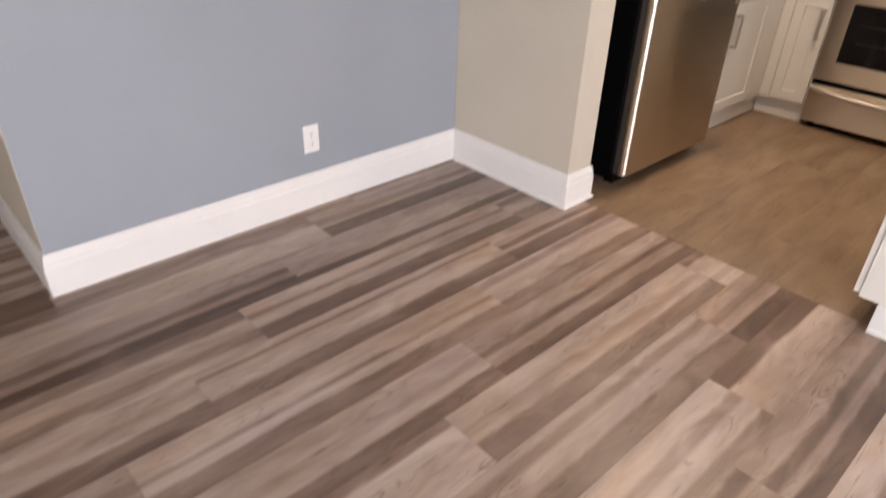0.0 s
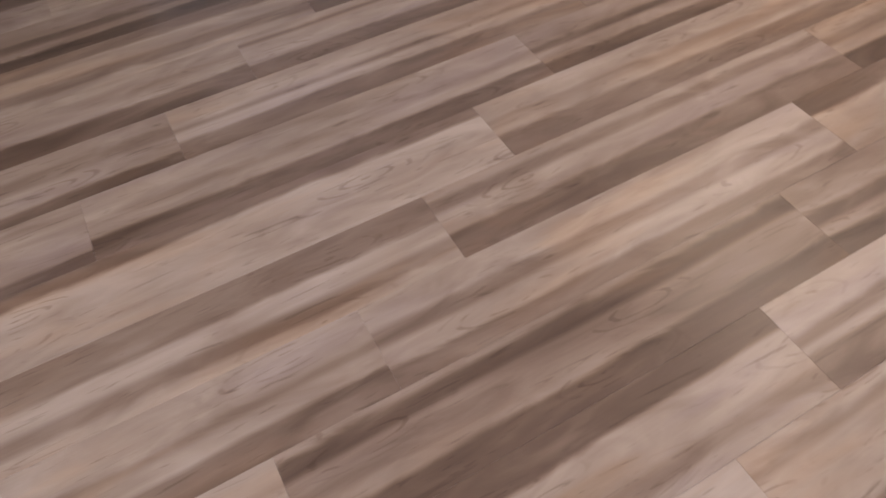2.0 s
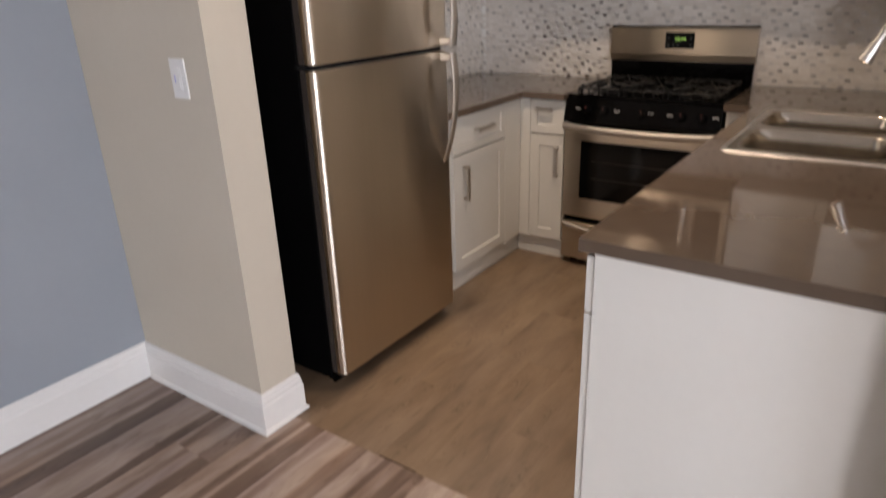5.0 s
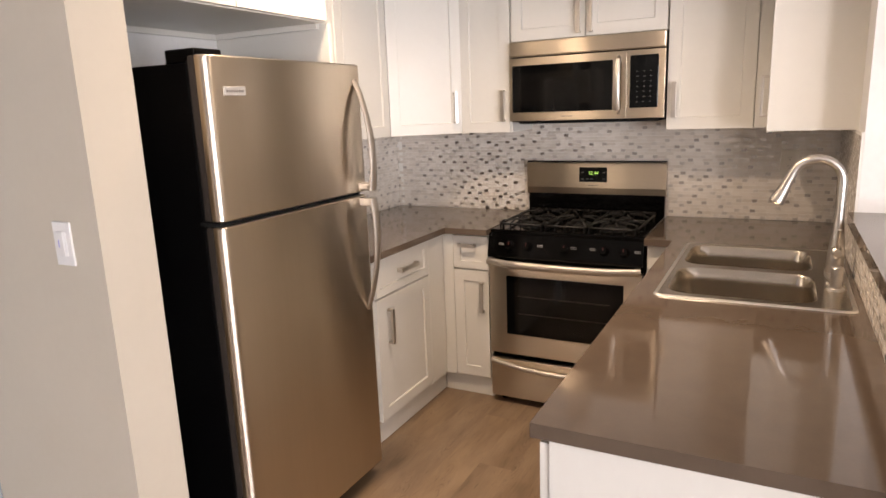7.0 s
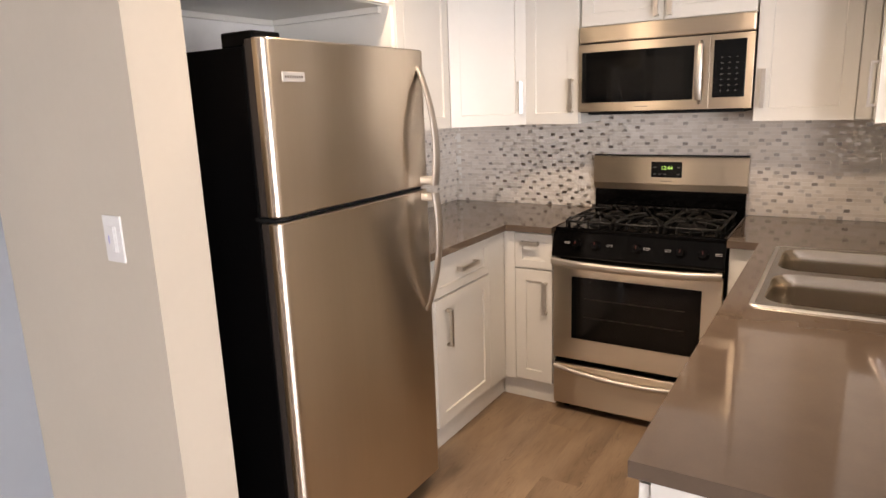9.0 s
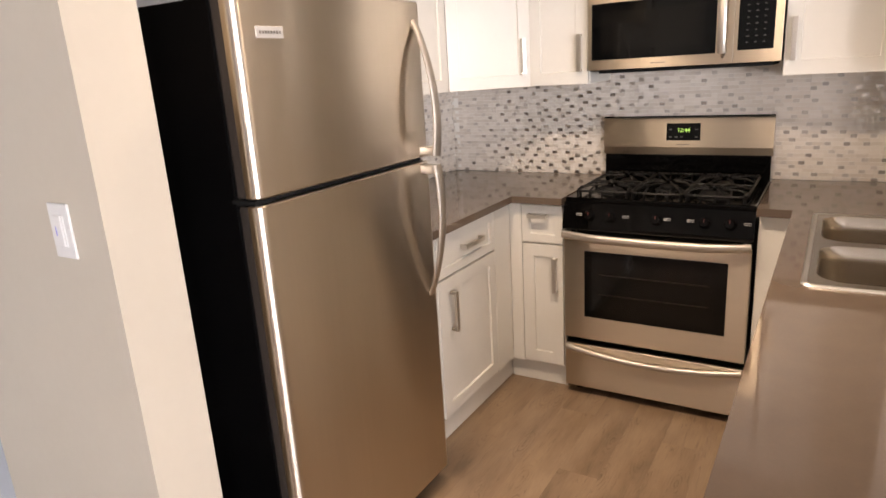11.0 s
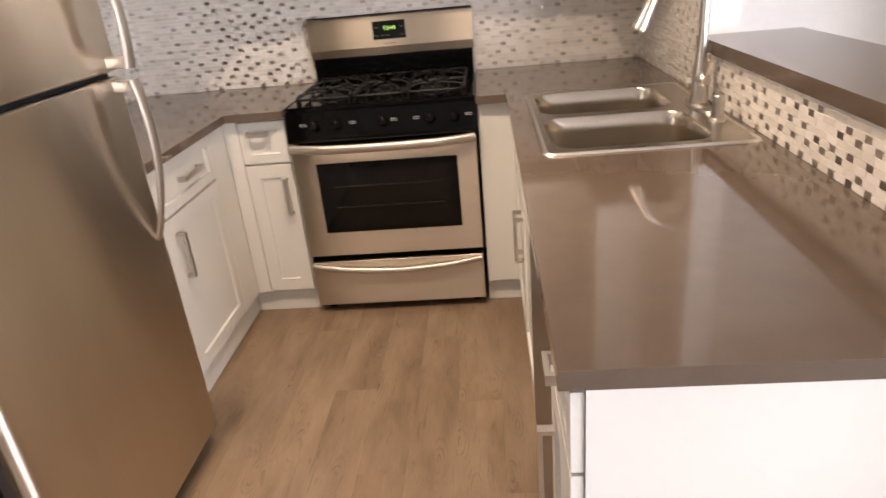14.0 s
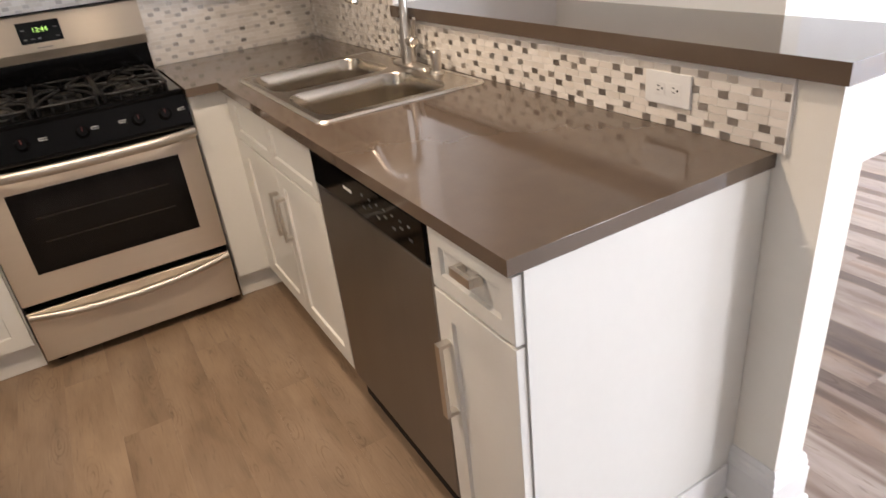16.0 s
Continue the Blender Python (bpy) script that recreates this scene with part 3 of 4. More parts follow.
# finished end of the peninsula, notched for the toe kick
end_panel = thing("end_panel", pose(2.704, 0, 0), "smooth white painted end panel of the peninsula", "panel")
bm = bmesh.new()
pts = [(0.696, CT), (0.696, 0.105), (0.634, 0.105), (0.634, 0.002), (SOUTH + 0.002, 0.002), (SOUTH + 0.002, CT)]
fa = [bm.verts.new((0, y, z)) for y, z in pts]
fb = [bm.verts.new((0.022, y, z)) for y, z in pts]
bm.faces.new(fa)
bm.faces.new(fb)
for i in range(6):
    bm.faces.new((fa[i], fa[(i + 1) % 6], fb[(i + 1) % 6], fb[i]))
part("panel_board", bm, M_CAB, end_panel)
part("base_strip", boxes((-0.007, -0.0005, SOUTH + 0.018, 0.636, 0.002, 0.102), bevel=0.002), M_TRIM, end_panel, "thin white base strip")
bm = bmesh.new()
tube(bm, [(-0.008, SOUTH + 0.02, 0.006), (-0.008, 0.634, 0.006)], 0.010, seg=10)
part("shoe_moulding", bm, M_TRIM, end_panel)

# wall cabinets
UZ, UT = 1.386, 2.20
cabinet("wall_cabinet", pose(4.84, 1.885, 0, 0, 0, -90), 0.290, EAST - 4.84, UZ, UT, [("door", 0.004, 0.286, UZ - 0.002, UT, (0.252, 1.52, True, 0.16))],
        "narrow white shaker wall cabinet beside the microwave", "wall cabinets")
cabinet("wall_cabinet", pose(4.84, 1.590, 0, 0, 0, -90), 0.762, EAST - 4.84, 1.832, UT,
        [("door", 0.003, 0.380, 1.834, UT, (0.352, 1.93, True, 0.16)), ("door", 0.383, 0.759, 1.834, UT, (0.411, 1.93, True, 0.16))],
        "white painted shaker wall cabinet above the microwave", "wall cabinets")
cabinet("wall_cabinet", pose(4.84, 0.825, 0, 0, 0, -90), 0.430, EAST - 4.84, UZ, UT,
        [("door", 0.004, 0.372, UZ - 0.002, UT, (0.036, 1.52, True, 0.16)), ("panel", 0.375, 0.43, UZ, UT, None)],
        "white shaker wall cabinet between microwave and corner", "wall cabinets")
cabinet("wall_cabinet", pose(4.838, 0.372, 0, 0, 0, 180), 0.36, 0.372 - SOUTH, UZ, UT, [("door", 0.02, 0.358, UZ - 0.002, UT, (0.318, 1.52, True, 0.16))],
        "white shaker wall cabinet on the wall above the sink", "wall cabinets")
cabinet("wall_cabinet", pose(3.79, 2.175, 0), 0.748, NORTH - 2.175, UZ, UT,
        [("door", 0.004, 0.372, UZ - 0.002, UT, (0.336, 1.52, True, 0.16)), ("door", 0.376, 0.744, UZ - 0.002, UT, None)],
        "white shaker wall cabinet next to the refrigerator recess", "wall cabinets")
# diagonal corner cabinet
corner = thing("corner_cabinet", pose(4.545, 2.172, 0, 0, 0, -45), "white painted diagonal corner wall cabinet with one door", "cabinet", "wall cabinets")
bm = bmesh.new()
ln = math.hypot(4.838 - 4.545, 2.172 - 1.888)
inv = pose(4.545, 2.172, 0, 0, 0, -45).inverted()
ring = [inv @ Vector((x, y, 0)) for x, y in ((4.545, 2.172), (4.838, 1.888), (EAST - 0.001, 1.888), (EAST - 0.001, NORTH - 0.001), (4.545, NORTH - 0.001))]
lo, hi = [bm.verts.new((p.x, p.y, UZ)) for p in ring], [bm.verts.new((p.x, p.y, UT)) for p in ring]
bm.faces.new(lo)
bm.faces.new(hi)
for i in range(5):
    bm.faces.new((lo[i], lo[(i + 1) % 5], hi[(i + 1) % 5], hi[i]))
part("body", bm, M_CAB, corner)
door = part("door", shaker(ln - 0.012, UT - UZ + 0.002, at=(0.006, UZ - 0.002)), M_CAB, corner)
pull(door, ln - 0.045, 1.52, True, 0.16)

# cabinet over the refrigerator with its tall side panel
over = cabinet("over_fridge_cabinet", pose(2.782, 1.935, 0), 0.952, NORTH - 1.935, 1.858, UT + 0.10,
               [("door", 0.004, 0.474, 1.862, UT + 0.10, None), ("door", 0.478, 0.948, 1.862, UT + 0.10, None)],
               "white painted cabinet above the refrigerator recess", "wall cabinets")
part("cleat", boxes((0.01, 0.94, 0.548, 0.566, 1.836, 1.857), (0.930, 0.948, 0.02, 0.548, 1.836, 1.857)), M_CAB, over)
side = thing("side_panel", pose(3.736, 1.917, 0), "tall white panel between refrigerator and worktop", "panel")
part("panel_board", boxes((0, 0.020, 0, NORTH - 1.917, 0.002, 1.857), bevel=0.001), M_CAB, side)

# ---- worktops ----
tagged(new("worktop", finish(slab([3.758, 4.512, EAST - 0.001], [1.613, 1.848, NORTH - 0.001], CT, TOP, {(0, 0)}, 0.0005), "worktop", M_QUARTZ)),
       "polished brown quartz worktop in the corner beside the range", "worktop", "worktops")
tagged(new("worktop", finish(slab([2.697, 3.672, 4.447, 4.512, EAST - 0.001], [SOUTH + 0.001, 0.145, 0.648, 0.733, 0.851], CT, TOP, {(1, 1), (0, 3), (1, 3), (2, 3)}, 0.0005), "worktop", M_QUARTZ)),
       "polished brown quartz worktop of the peninsula with the sink", "worktop", "worktops")
tagged(new("bar_ledge", finish(slab([2.572, 4.258], [-0.215, 0.112], 1.071, 1.111, (), 0.0005), "bar_ledge", M_QUARTZ)),
       "polished brown quartz bar ledge on the half wall", "worktop", "worktops")

# ---- sink, faucet, soap dispenser ----


def round_rect(x0, x1, y0, y1, r, n=6):
    out = []
    for cx, cy, a0 in ((x1 - r, y1 - r, 0), (x0 + r, y1 - r, 90), (x0 + r, y0 + r, 180), (x1 - r, y0 + r, 270)):
        for k in range(n + 1):
            a = radians(a0 + 90 * k / n)
            out.append((cx + r * math.cos(a), cy + r * math.sin(a)))
    return out


sink = thing("kitchen_sink", pose(3.642, 0.112, TOP), "double-bowl satin stainless steel drop-in sink", "sink")
SW, SH, RIM = 0.830, 0.556, 0.006
bm = bmesh.new()


def loop(points, z):
    return [bm.verts.new((x, y, z)) for x, y in points]


def bridge(a, b):
    for k in range(len(a)):
        bm.faces.new((a[k], a[(k + 1) % len(a)], b[(k + 1) % len(b)], b[k]))


outer_lo, outer_hi, outer_in = loop(round_rect(0, SW, 0, SH, 0.03), 0.0005), loop(round_rect(0.004, SW - 0.004, 0.004, SH - 0.004, 0.028), RIM), loop(round_rect(0.014, SW - 0.014, 0.014, SH - 0.014, 0.02), RIM - 0.001)
bridge(outer_lo, outer_hi)
bridge(outer_hi, outer_in)
part("rim", bm, M_RIM, sink, smooth=True)
bm = bmesh.new()
zd = RIM - 0.001
for x0, x1 in ((0.014, SW / 2), (SW / 2, SW - 0.014)):
    cell = loop(round_rect(x0, x1, 0.085, SH - 0.014, 0.0001), zd)
    edge = loop(round_rect(x0 + 0.030, x1 - (0.030 if x1 > 0.5 else 0.018) + (0.0 if x1 > 0.5 else 0.0), 0.098, SH - 0.032, 0.07), zd)
    bridge(cell, edge)
q = [bm.verts.new(p) for p in ((0.014, 0.014, zd), (SW - 0.014, 0.014, zd), (SW - 0.014, 0.085, zd), (0.014, 0.085, zd))]
bm.faces.new(q)
part("deck", bm, M_SINK, sink)
for x0, x1 in ((0.044, SW / 2 - 0.018), (SW / 2 + 0.030, SW - 0.044)):
    bm = bmesh.new()
    y0, y1 = 0.098, SH - 0.032
    rows = [(0.0, 0.0, 0.07), (0.004, -0.006, 0.067), (0.008, -0.05, 0.065), (0.014, -0.155, 0.06), (0.024, -0.180, 0.055), (0.050, -0.192, 0.045)]
    rings = [loop(round_rect(x0 + o, x1 - o, y0 + o, y1 - o, r), zd + z) for o, z, r in rows]
    for a, b in zip(rings, rings[1:]):
        bridge(a, b)
    bm.faces.new(rings[-1])
    bowl = part("bowl", bm, M_SINK, sink, smooth=True)
    bm = bmesh.new()
    lathe(bm, [(0.045, 0), (0.044, 0.002), (0.036, 0.002), (0.030, -0.002)], Matrix.Translation(((x0 + x1) / 2, (y0 + y1) / 2, zd - 0.1915)))
    part("drain", bm, M_CHROME, bowl)

faucet = thing("faucet", pose(4.075, 0.150, TOP + RIM - 0.001), "brushed nickel gooseneck kitchen faucet with pull-down head", "faucet")
bm = bmesh.new()
lathe(bm, [(0.060, 0.0), (0.058, 0.006), (0.030, 0.010), (0.027, 0.012)], Matrix.Diagonal((2.0, 0.5, 1, 1)), 32)
part("base_plate", bm, M_NICKEL, faucet, smooth=True)
bm = bmesh.new()
lathe(bm, [(0.027, 0.008), (0.0265, 0.03), (0.025, 0.085), (0.021, 0.125), (0.0165, 0.165), (0.0150, 0.185)])
part("column", bm, M_NICKEL, faucet, smooth=True)
bm = bmesh.new()
arc = [(0, 0, 0.175), (0, 0, 0.24)] + [(0, 0.075 - 0.075 * math.cos(a), 0.313 + 0.075 * math.sin(a)) for a in [radians(k * 8) for k in range(0, 21)]]
tube(bm, arc, 0.0140, seg=16, up=(1, 0, 0))
part("neck", bm, M_NICKEL, faucet, smooth=True)
bm = bmesh.new()
tip, way = Vector(arc[-1]), (Vector(arc[-1]) - Vector(arc[-2])).normalized()
tube(bm, [tip - way * 0.005, tip + way * 0.02, tip + way * 0.05, tip + way * 0.105, tip + way * 0.11], [0.0150, 0.0155, 0.018, 0.025, 0.022], seg=18, up=(1, 0, 0))
part("spray_head", bm, M_NICKEL, faucet, smooth=True)
bm = bmesh.new()
tube(bm, [(-0.018, 0, 0.085), (-0.05, 0, 0.085), (-0.057, 0, 0.085)], [0.019, 0.0185, 0.012], seg=16)
tube(bm, [(-0.046, 0, 0.085), (-0.052, 0.0, 0.12), (-0.066, 0.0, 0.165)], [0.008, 0.007, 0.006], seg=10, up=(0, 1, 0))
part("lever", bm, M_NICKEL, faucet, smooth=True)
soap = thing("soap_dispenser", pose(3.872, 0.158, TOP + RIM - 0.001), "short brushed nickel soap dispenser on the sink deck", "dispenser")
bm = bmesh.new()
lathe(bm, [(0.026, 0), (0.025, 0.006), (0.018, 0.009), (0.018, 0.012)])
part("collar", bm, M_NICKEL, soap, smooth=True)
bm = bmesh.new()
lathe(bm, [(0.0165, 0.010), (0.0165, 0.052), (0.018, 0.054), (0.018, 0.070), (0.015, 0.074)])
part("pump_head", bm, M_NICKEL, soap, smooth=True)

# ---- refrigerator ----
fridge = thing("refrigerator", pose(2.945, 1.755, 0), "stainless steel top-freezer refrigerator with black sides", "refrigerator")
FW, FH = 0.758, 1.690
part("body", boxes((0.012, FW - 0.008, 0.085, 0.715, 0.03, FH - 0.018), bevel=0.004), M_BLACKSIDE, fridge, "black textured steel body")
part("gasket", boxes((0.016, FW - 0.016, 0.066, 0.086, 0.075, 1.19), (0.016, FW - 0.016, 0.066, 0.086, 1.225, FH - 0.012)), M_DARK, fridge)


def fridge_door(z0, z1):
    """A door shell with broad rounded upright edges."""
    prof = round_rect(0, FW, 0, 0.13, 0.026, 8)
    prof = [(x, min(y, 0.036)) for x, y in prof]
    bm = bmesh.new()
    rows = [(z0, 0.004), (z0 + 0.004, 0.0), (z1 - 0.004, 0.0), (z1, 0.004)]
    rings = []
    for z, o in rows:
        rings.append([bm.verts.new((x + (o if x < FW / 2 else -o), y + (o if y < 0.03 else 0), z)) for x, y in prof])
    for a, b in zip(rings, rings[1:]):
        for k in range(len(a)):
            bm.faces.new((a[k], a[(k + 1) % len(a)], b[(k + 1) % len(b)], b[k]))
    bm.faces.new(rings[0])
    bm.faces.new(rings[-1])
    bmesh.ops.remove_doubles(bm, verts=bm.verts, dist=0.0002)
    return bm


def fridge_handle(z_fix, z_free, parent):
    """A bowed strap handle: thick at the seam end, thinning into the door at the far end."""
    n, x = 16, FW - 0.045
    bm = bmesh.new()
    line, ra, rb = [], [], []
    for k in range(n + 1):
        s = k / n
        line.append((x, 0.004 - 0.066 * math.sin(math.pi * (0.30 + 0.70 * s)) ** 0.8 if s < 1 else 0.004, z_fix + (z_free - z_fix) * s))
        ra.append(0.021 - 0.007 * s)
        rb.append(0.011 - 0.004 * s)
    tube(bm, line, ra, rb, 12, up=(0, 1, 0))
    z1 = z_fix
    s = 1 if z_free > z_fix else -1
    box(bm, x - 0.016, x + 0.016, -0.058, 0.004, min(z1, z1 + s * 0.028), max(z1, z1 + s * 0.028), 0.004)
    return part("handle", bm, M_HANDLE, parent, "bowed satin steel handle", smooth=True)


freezer = part("freezer_door", fridge_door(1.219, FH), M_STEELV, fridge, "brushed stainless steel freezer door", smooth=True)
lower = part("fridge_door", fridge_door(0.072, 1.204), M_STEELV, fridge, "brushed stainless steel door", smooth=True)
for leaf, z0, z1 in ((freezer, 1.219, FH), (lower, 0.072, 1.204)):
    part("door_edge", boxes((0.002, FW - 0.002, 0.0362, 0.066, z0 + 0.002, z1 - 0.002), bevel=0.003), M_DOORSIDE, leaf, "dark brown-grey door edge")
fridge_handle(1.226, 1.634, freezer)
fridge_handle(1.196, 0.752, lower)
bm = boxes((0.062, 0.146, -0.003, 0.001, 1.578, 1.604), bevel=0.001)
badge = part("badge", bm, M_BADGE, freezer, "small pale metal badge")
for k in range(8):
    part("badge_mark", boxes((0.070 + k * 0.0088, 0.0755 + k * 0.0088, -0.0034, -0.003, 1.5875, 1.5945)), M_STEELD, badge)
part("hinge_cover", boxes((0.02, 0.125, 0.055, 0.175, FH - 0.02, FH + 0.022), bevel=0.006), M_BLACK, fridge, "black plastic hinge cover")
part("divider", boxes((0.014, FW - 0.014, 0.030, 0.084, 1.198, 1.224)), M_DARK, fridge, "dark gap between the doors")
part("middle_hinge", boxes((0.004, 0.06, 0.012, 0.09, 1.206, 1.216)), M_DARK, fridge)
part("toe_grille", boxes((0.02, FW - 0.02, 0.075, 0.09, 0.012, 0.070)), M_BLACK, fridge)
for fx, fy in ((0.06, 0.12), (FW - 0.06, 0.12), (0.06, 0.66), (FW - 0.06, 0.66)):
    bm = bmesh.new()
    lathe(bm, [(0.02, 0.001), (0.02, 0.014), (0.012, 0.016), (0.012, 0.04)], Matrix.Translation((fx, fy, 0)), 12)
    part("foot", bm, M_BLACK, fridge)

# ---- range ----
stove = thing("gas_range", pose(4.526, 1.612, 0, 0, 0, -90), "stainless steel and black freestanding gas range", "range")
RW = 0.758
part("body", boxes((0.004, RW - 0.004, 0.035, 0.615, 0.045, 0.895), bevel=0.003), M_BLACK, stove, "black enamelled body")
for fx in (0.05, RW - 0.05):
    for fy in (0.08, 0.56):
        bm = bmesh.new()
        lathe(bm, [(0.02, 0.001), (0.02, 0.02), (0.013, 0.022), (0.013, 0.05)], Matrix.Translation((fx, fy, 0)), 12)
        part("foot", bm, M_BLACK, stove)
drawer = part("drawer", boxes((0.006, RW - 0.006, 0.0, 0.034, 0.040, 0.252), bevel=0.004), M_STEEL, stove, "brushed stainless steel bottom drawer")


def bow(z, sag, y_end, y_mid, r1, r2, x0=0.012, x1=RW - 0.012):
    bm = bmesh.new()
    line = []
    for k in range(25):
        s = k / 24
        c = math.sin(math.pi * s)
        line.append((x0 + (x1 - x0) * s, y_end + (y_mid - y_end) * min(1, c * 1.8), z + sag * c))
    return tube(bm, line, r1, r2, 12)


part("handle", bow(0.236, -0.030, -0.004, -0.020, 0.013, 0.014), M_HANDLE, drawer, "curved steel lip handle", smooth=True)
oven = part("oven_door", boxes((0.004, RW - 0.004, 0.0, 0.034, 0.280, 0.748), bevel=0.004), M_STEEL, stove, "brushed stainless steel oven door")
part("handle", bow(0.766, -0.007, -0.022, -0.050, 0.013, 0.018, 0.006, RW - 0.006), M_HANDLE, oven, "bowed steel bar handle", smooth=True)
for hx in (0.010, RW - 0.036):
    part("handle_mount", boxes((hx, hx + 0.026, -0.022, 0.004, 0.742, 0.780), bevel=0.004), M_STEEL, oven)
win = part("oven_window", boxes((0.096, 0.674, -0.003, 0.002, 0.388, 0.692), bevel=0.002), M_GLASSB, oven, "black glass oven window")
part("window_view", boxes((0.140, 0.630, -0.0036, -0.003, 0.415, 0.668)), M_GLASSIN, win, "dark see-through middle of the glass")
for z in (0.500, 0.590):
    part("oven_rack", boxes((0.16, 0.61, -0.0046, -0.0036, z, z + 0.003)), M_RACK, win, "thin wire rack behind the glass")
# control panel, leaning back
bm = bmesh.new()
prof = [(-0.008, 0.785), (-0.008, 0.800), (0.018, 0.900), (0.07, 0.905), (0.07, 0.785)]
la, lb = [bm.verts.new((0.0, y, z)) for y, z in prof], [bm.verts.new((RW, y, z)) for y, z in prof]
bm.faces.new(la)
bm.faces.new(lb)
for i in range(5):
    bm.faces.new((la[i], la[(i + 1) % 5], lb[(i + 1) % 5], lb[i]))
panel = part("control_panel", bm, M_BLACK, stove, "glossy black knob panel")
lean = math.degrees(math.atan2(0.026, 0.100))
for kx in (0.118, 0.208, 0.395, 0.580, 0.672):
    face = pose(kx, 0.0045, 0.848, 90 - lean, 0, 0)
    bm = bmesh.new()
    lathe(bm, [(0.024, 0.0), (0.023, 0.008), (0.020, 0.010), (0.018, 0.024), (0.015, 0.027)], face, 20)
    knob = part("knob", bm, M_BLACK, panel, smooth=True)
    bm = bmesh.new()
    box(bm, -0.0014, 0.0014, 0.001, 0.015, 0.0265, 0.0280)
    bmesh.ops.transform(bm, matrix=face, verts=bm.verts)
    part("pointer", bm, M_RED, knob, "dull red pointer")
for kx in (0.075, 0.275, 0.440, 0.530, 0.735):
    bm = bmesh.new()
    for r in ((-0.016, 0.010, 0.005, 0.0070, 0.0, 0.0006), (-0.016, 0.010, -0.002, -0.0003, 0.0, 0.0006), (-0.016, -0.0142, -0.002, 0.0070, 0.0, 0.0006)):
        box(bm, *r)
    bmesh.ops.transform(bm, matrix=pose(kx, 0.0043, 0.850, 90 - lean, 0, 0), verts=bm.verts)
    part("burner_mark", bm, M_PRINT, panel, "small pale printed mark")
top = part("cooktop", boxes((0.0, RW, 0.035, 0.600, 0.893, 0.918), bevel=0.006), M_BLACK, stove, "glossy black cooktop")
for bx, by, br in ((0.17, 0.17, 0.045), (0.17, 0.43, 0.036), (0.379, 0.30, 0.040), (0.59, 0.17, 0.050), (0.59, 0.43, 0.036)):
    bm = bmesh.new()
    lathe(bm, [(br + 0.02, 0.917), (br + 0.018, 0.921), (br, 0.923), (br, 0.932), (br - 0.006, 0.937), (br - 0.012, 0.938)], Matrix.Translation((bx, by, 0)), 20)
    part("burner", bm, M_IRON, top, smooth=True)


def grate(x0, x1, centres):
    """A cast grate: an outer bar, feet, and bent fingers that reach in over the burners."""
    bm = bmesh.new()
    y0, y1, z, r = 0.055, 0.560, 0.950, 0.0054
    ringp = [(x, y, z - 0.006) for x, y in round_rect(x0, x1, y0, y1, 0.03, 3)]
    tube(bm, ringp + ringp[:1], r, seg=6, caps=False)
    for x in (x0 + 0.01, x1 - 0.01):
        for y in (y0 + 0.03, (y0 + y1) / 2, y1 - 0.03):
            tube(bm, [(x, y, 0.916), (x, y, z - 0.004)], 0.007, seg=6)
    posts = round((x1 - x0) / 0.055)
    for y in (y0, y1):
        for k in range(posts + 1):
            x = x0 + 0.008 + (x1 - x0 - 0.016) * k / posts
            tube(bm, [(x, y, 0.918), (x, y, z - 0.004)], 0.0048, seg=6)
            tube(bm, [(x, y, z - 0.004), (x, y + (0.055 if y == y0 else -0.055), z + 0.005)], 0.0048, seg=6)
    for cx, cy in centres:
        for k in range(8):
            a = radians(22.5 + 45 * k)
            dx, dy = math.cos(a), math.sin(a)
            fx = ((x1 if dx > 0 else x0) - cx) / dx
            lim = (y0, y1) if len(centres) == 1 else ((y0, (y0 + y1) / 2) if cy < 0.3 else ((y0 + y1) / 2, y1))
            fy = ((lim[1] if dy > 0 else lim[0]) - cy) / dy
            f = min(abs(fx), abs(fy))
            tube(bm, [(cx + dx * f, cy + dy * f, z - 0.006), (cx + dx * f * 0.72, cy + dy * f * 0.72, z + 0.006), (cx + dx * 0.028, cy + dy * 0.028, z + 0.006)], r * 0.85, seg=6)
    if len(centres) > 1:
        tube(bm, [(x0, (y0 + y1) / 2, z - 0.006), (x1, (y0 + y1) / 2, z - 0.006)], r, seg=6)
    return part("grate", bm, M_IRON, top, "black cast iron grate", smooth=True)


grate(0.040, 0.268, ((0.17, 0.17), (0.17, 0.43)))
grate(0.276, 0.482, ((0.379, 0.30),))
grate(0.490, 0.718, ((0.59, 0.17), (0.59, 0.43)))
part("back_riser", boxes((0.006, RW - 0.006, 0.592, 0.622, 0.905, 1.030), bevel=0.003), M_BLACK, stove, "black riser of the backguard")
bm = bmesh.new()
prof = [(0.622, 1.026), (0.596, 1.026), (0.583, 1.062), (0.582, 1.066), (0.582, 1.201), (0.586, 1.205), (0.622, 1.205)]
la, lb = [bm.verts.new((0.0, y, z)) for y, z in prof], [bm.verts.new((RW, y, z)) for y, z in prof]
bm.faces.new(la)
bm.faces.new(lb)
for i in range(len(prof)):
    j = (i + 1) % len(prof)
    bm.faces.new((la[i], la[j], lb[j], lb[i]))
guard = part("backguard", bm, M_STEEL, stove, "brushed stainless steel backguard with a lower lip")
part("guard_cap", boxes((0.002, RW - 0.002, 0.588, 0.620, 1.206, 1.211)), M_BLACK, guard)
disp = part("display", boxes((0.300, 0.452, 0.580, 0.586, 1.098, 1.178), bevel=0.001), M_GLASSB, guard, "black clock display")
text_part("clock_digits", "12:44", 0.026, pose(0.349, 0.5794, 1.138, 90, 0, 0), M_GREEN, disp, "glowing green clock digits")
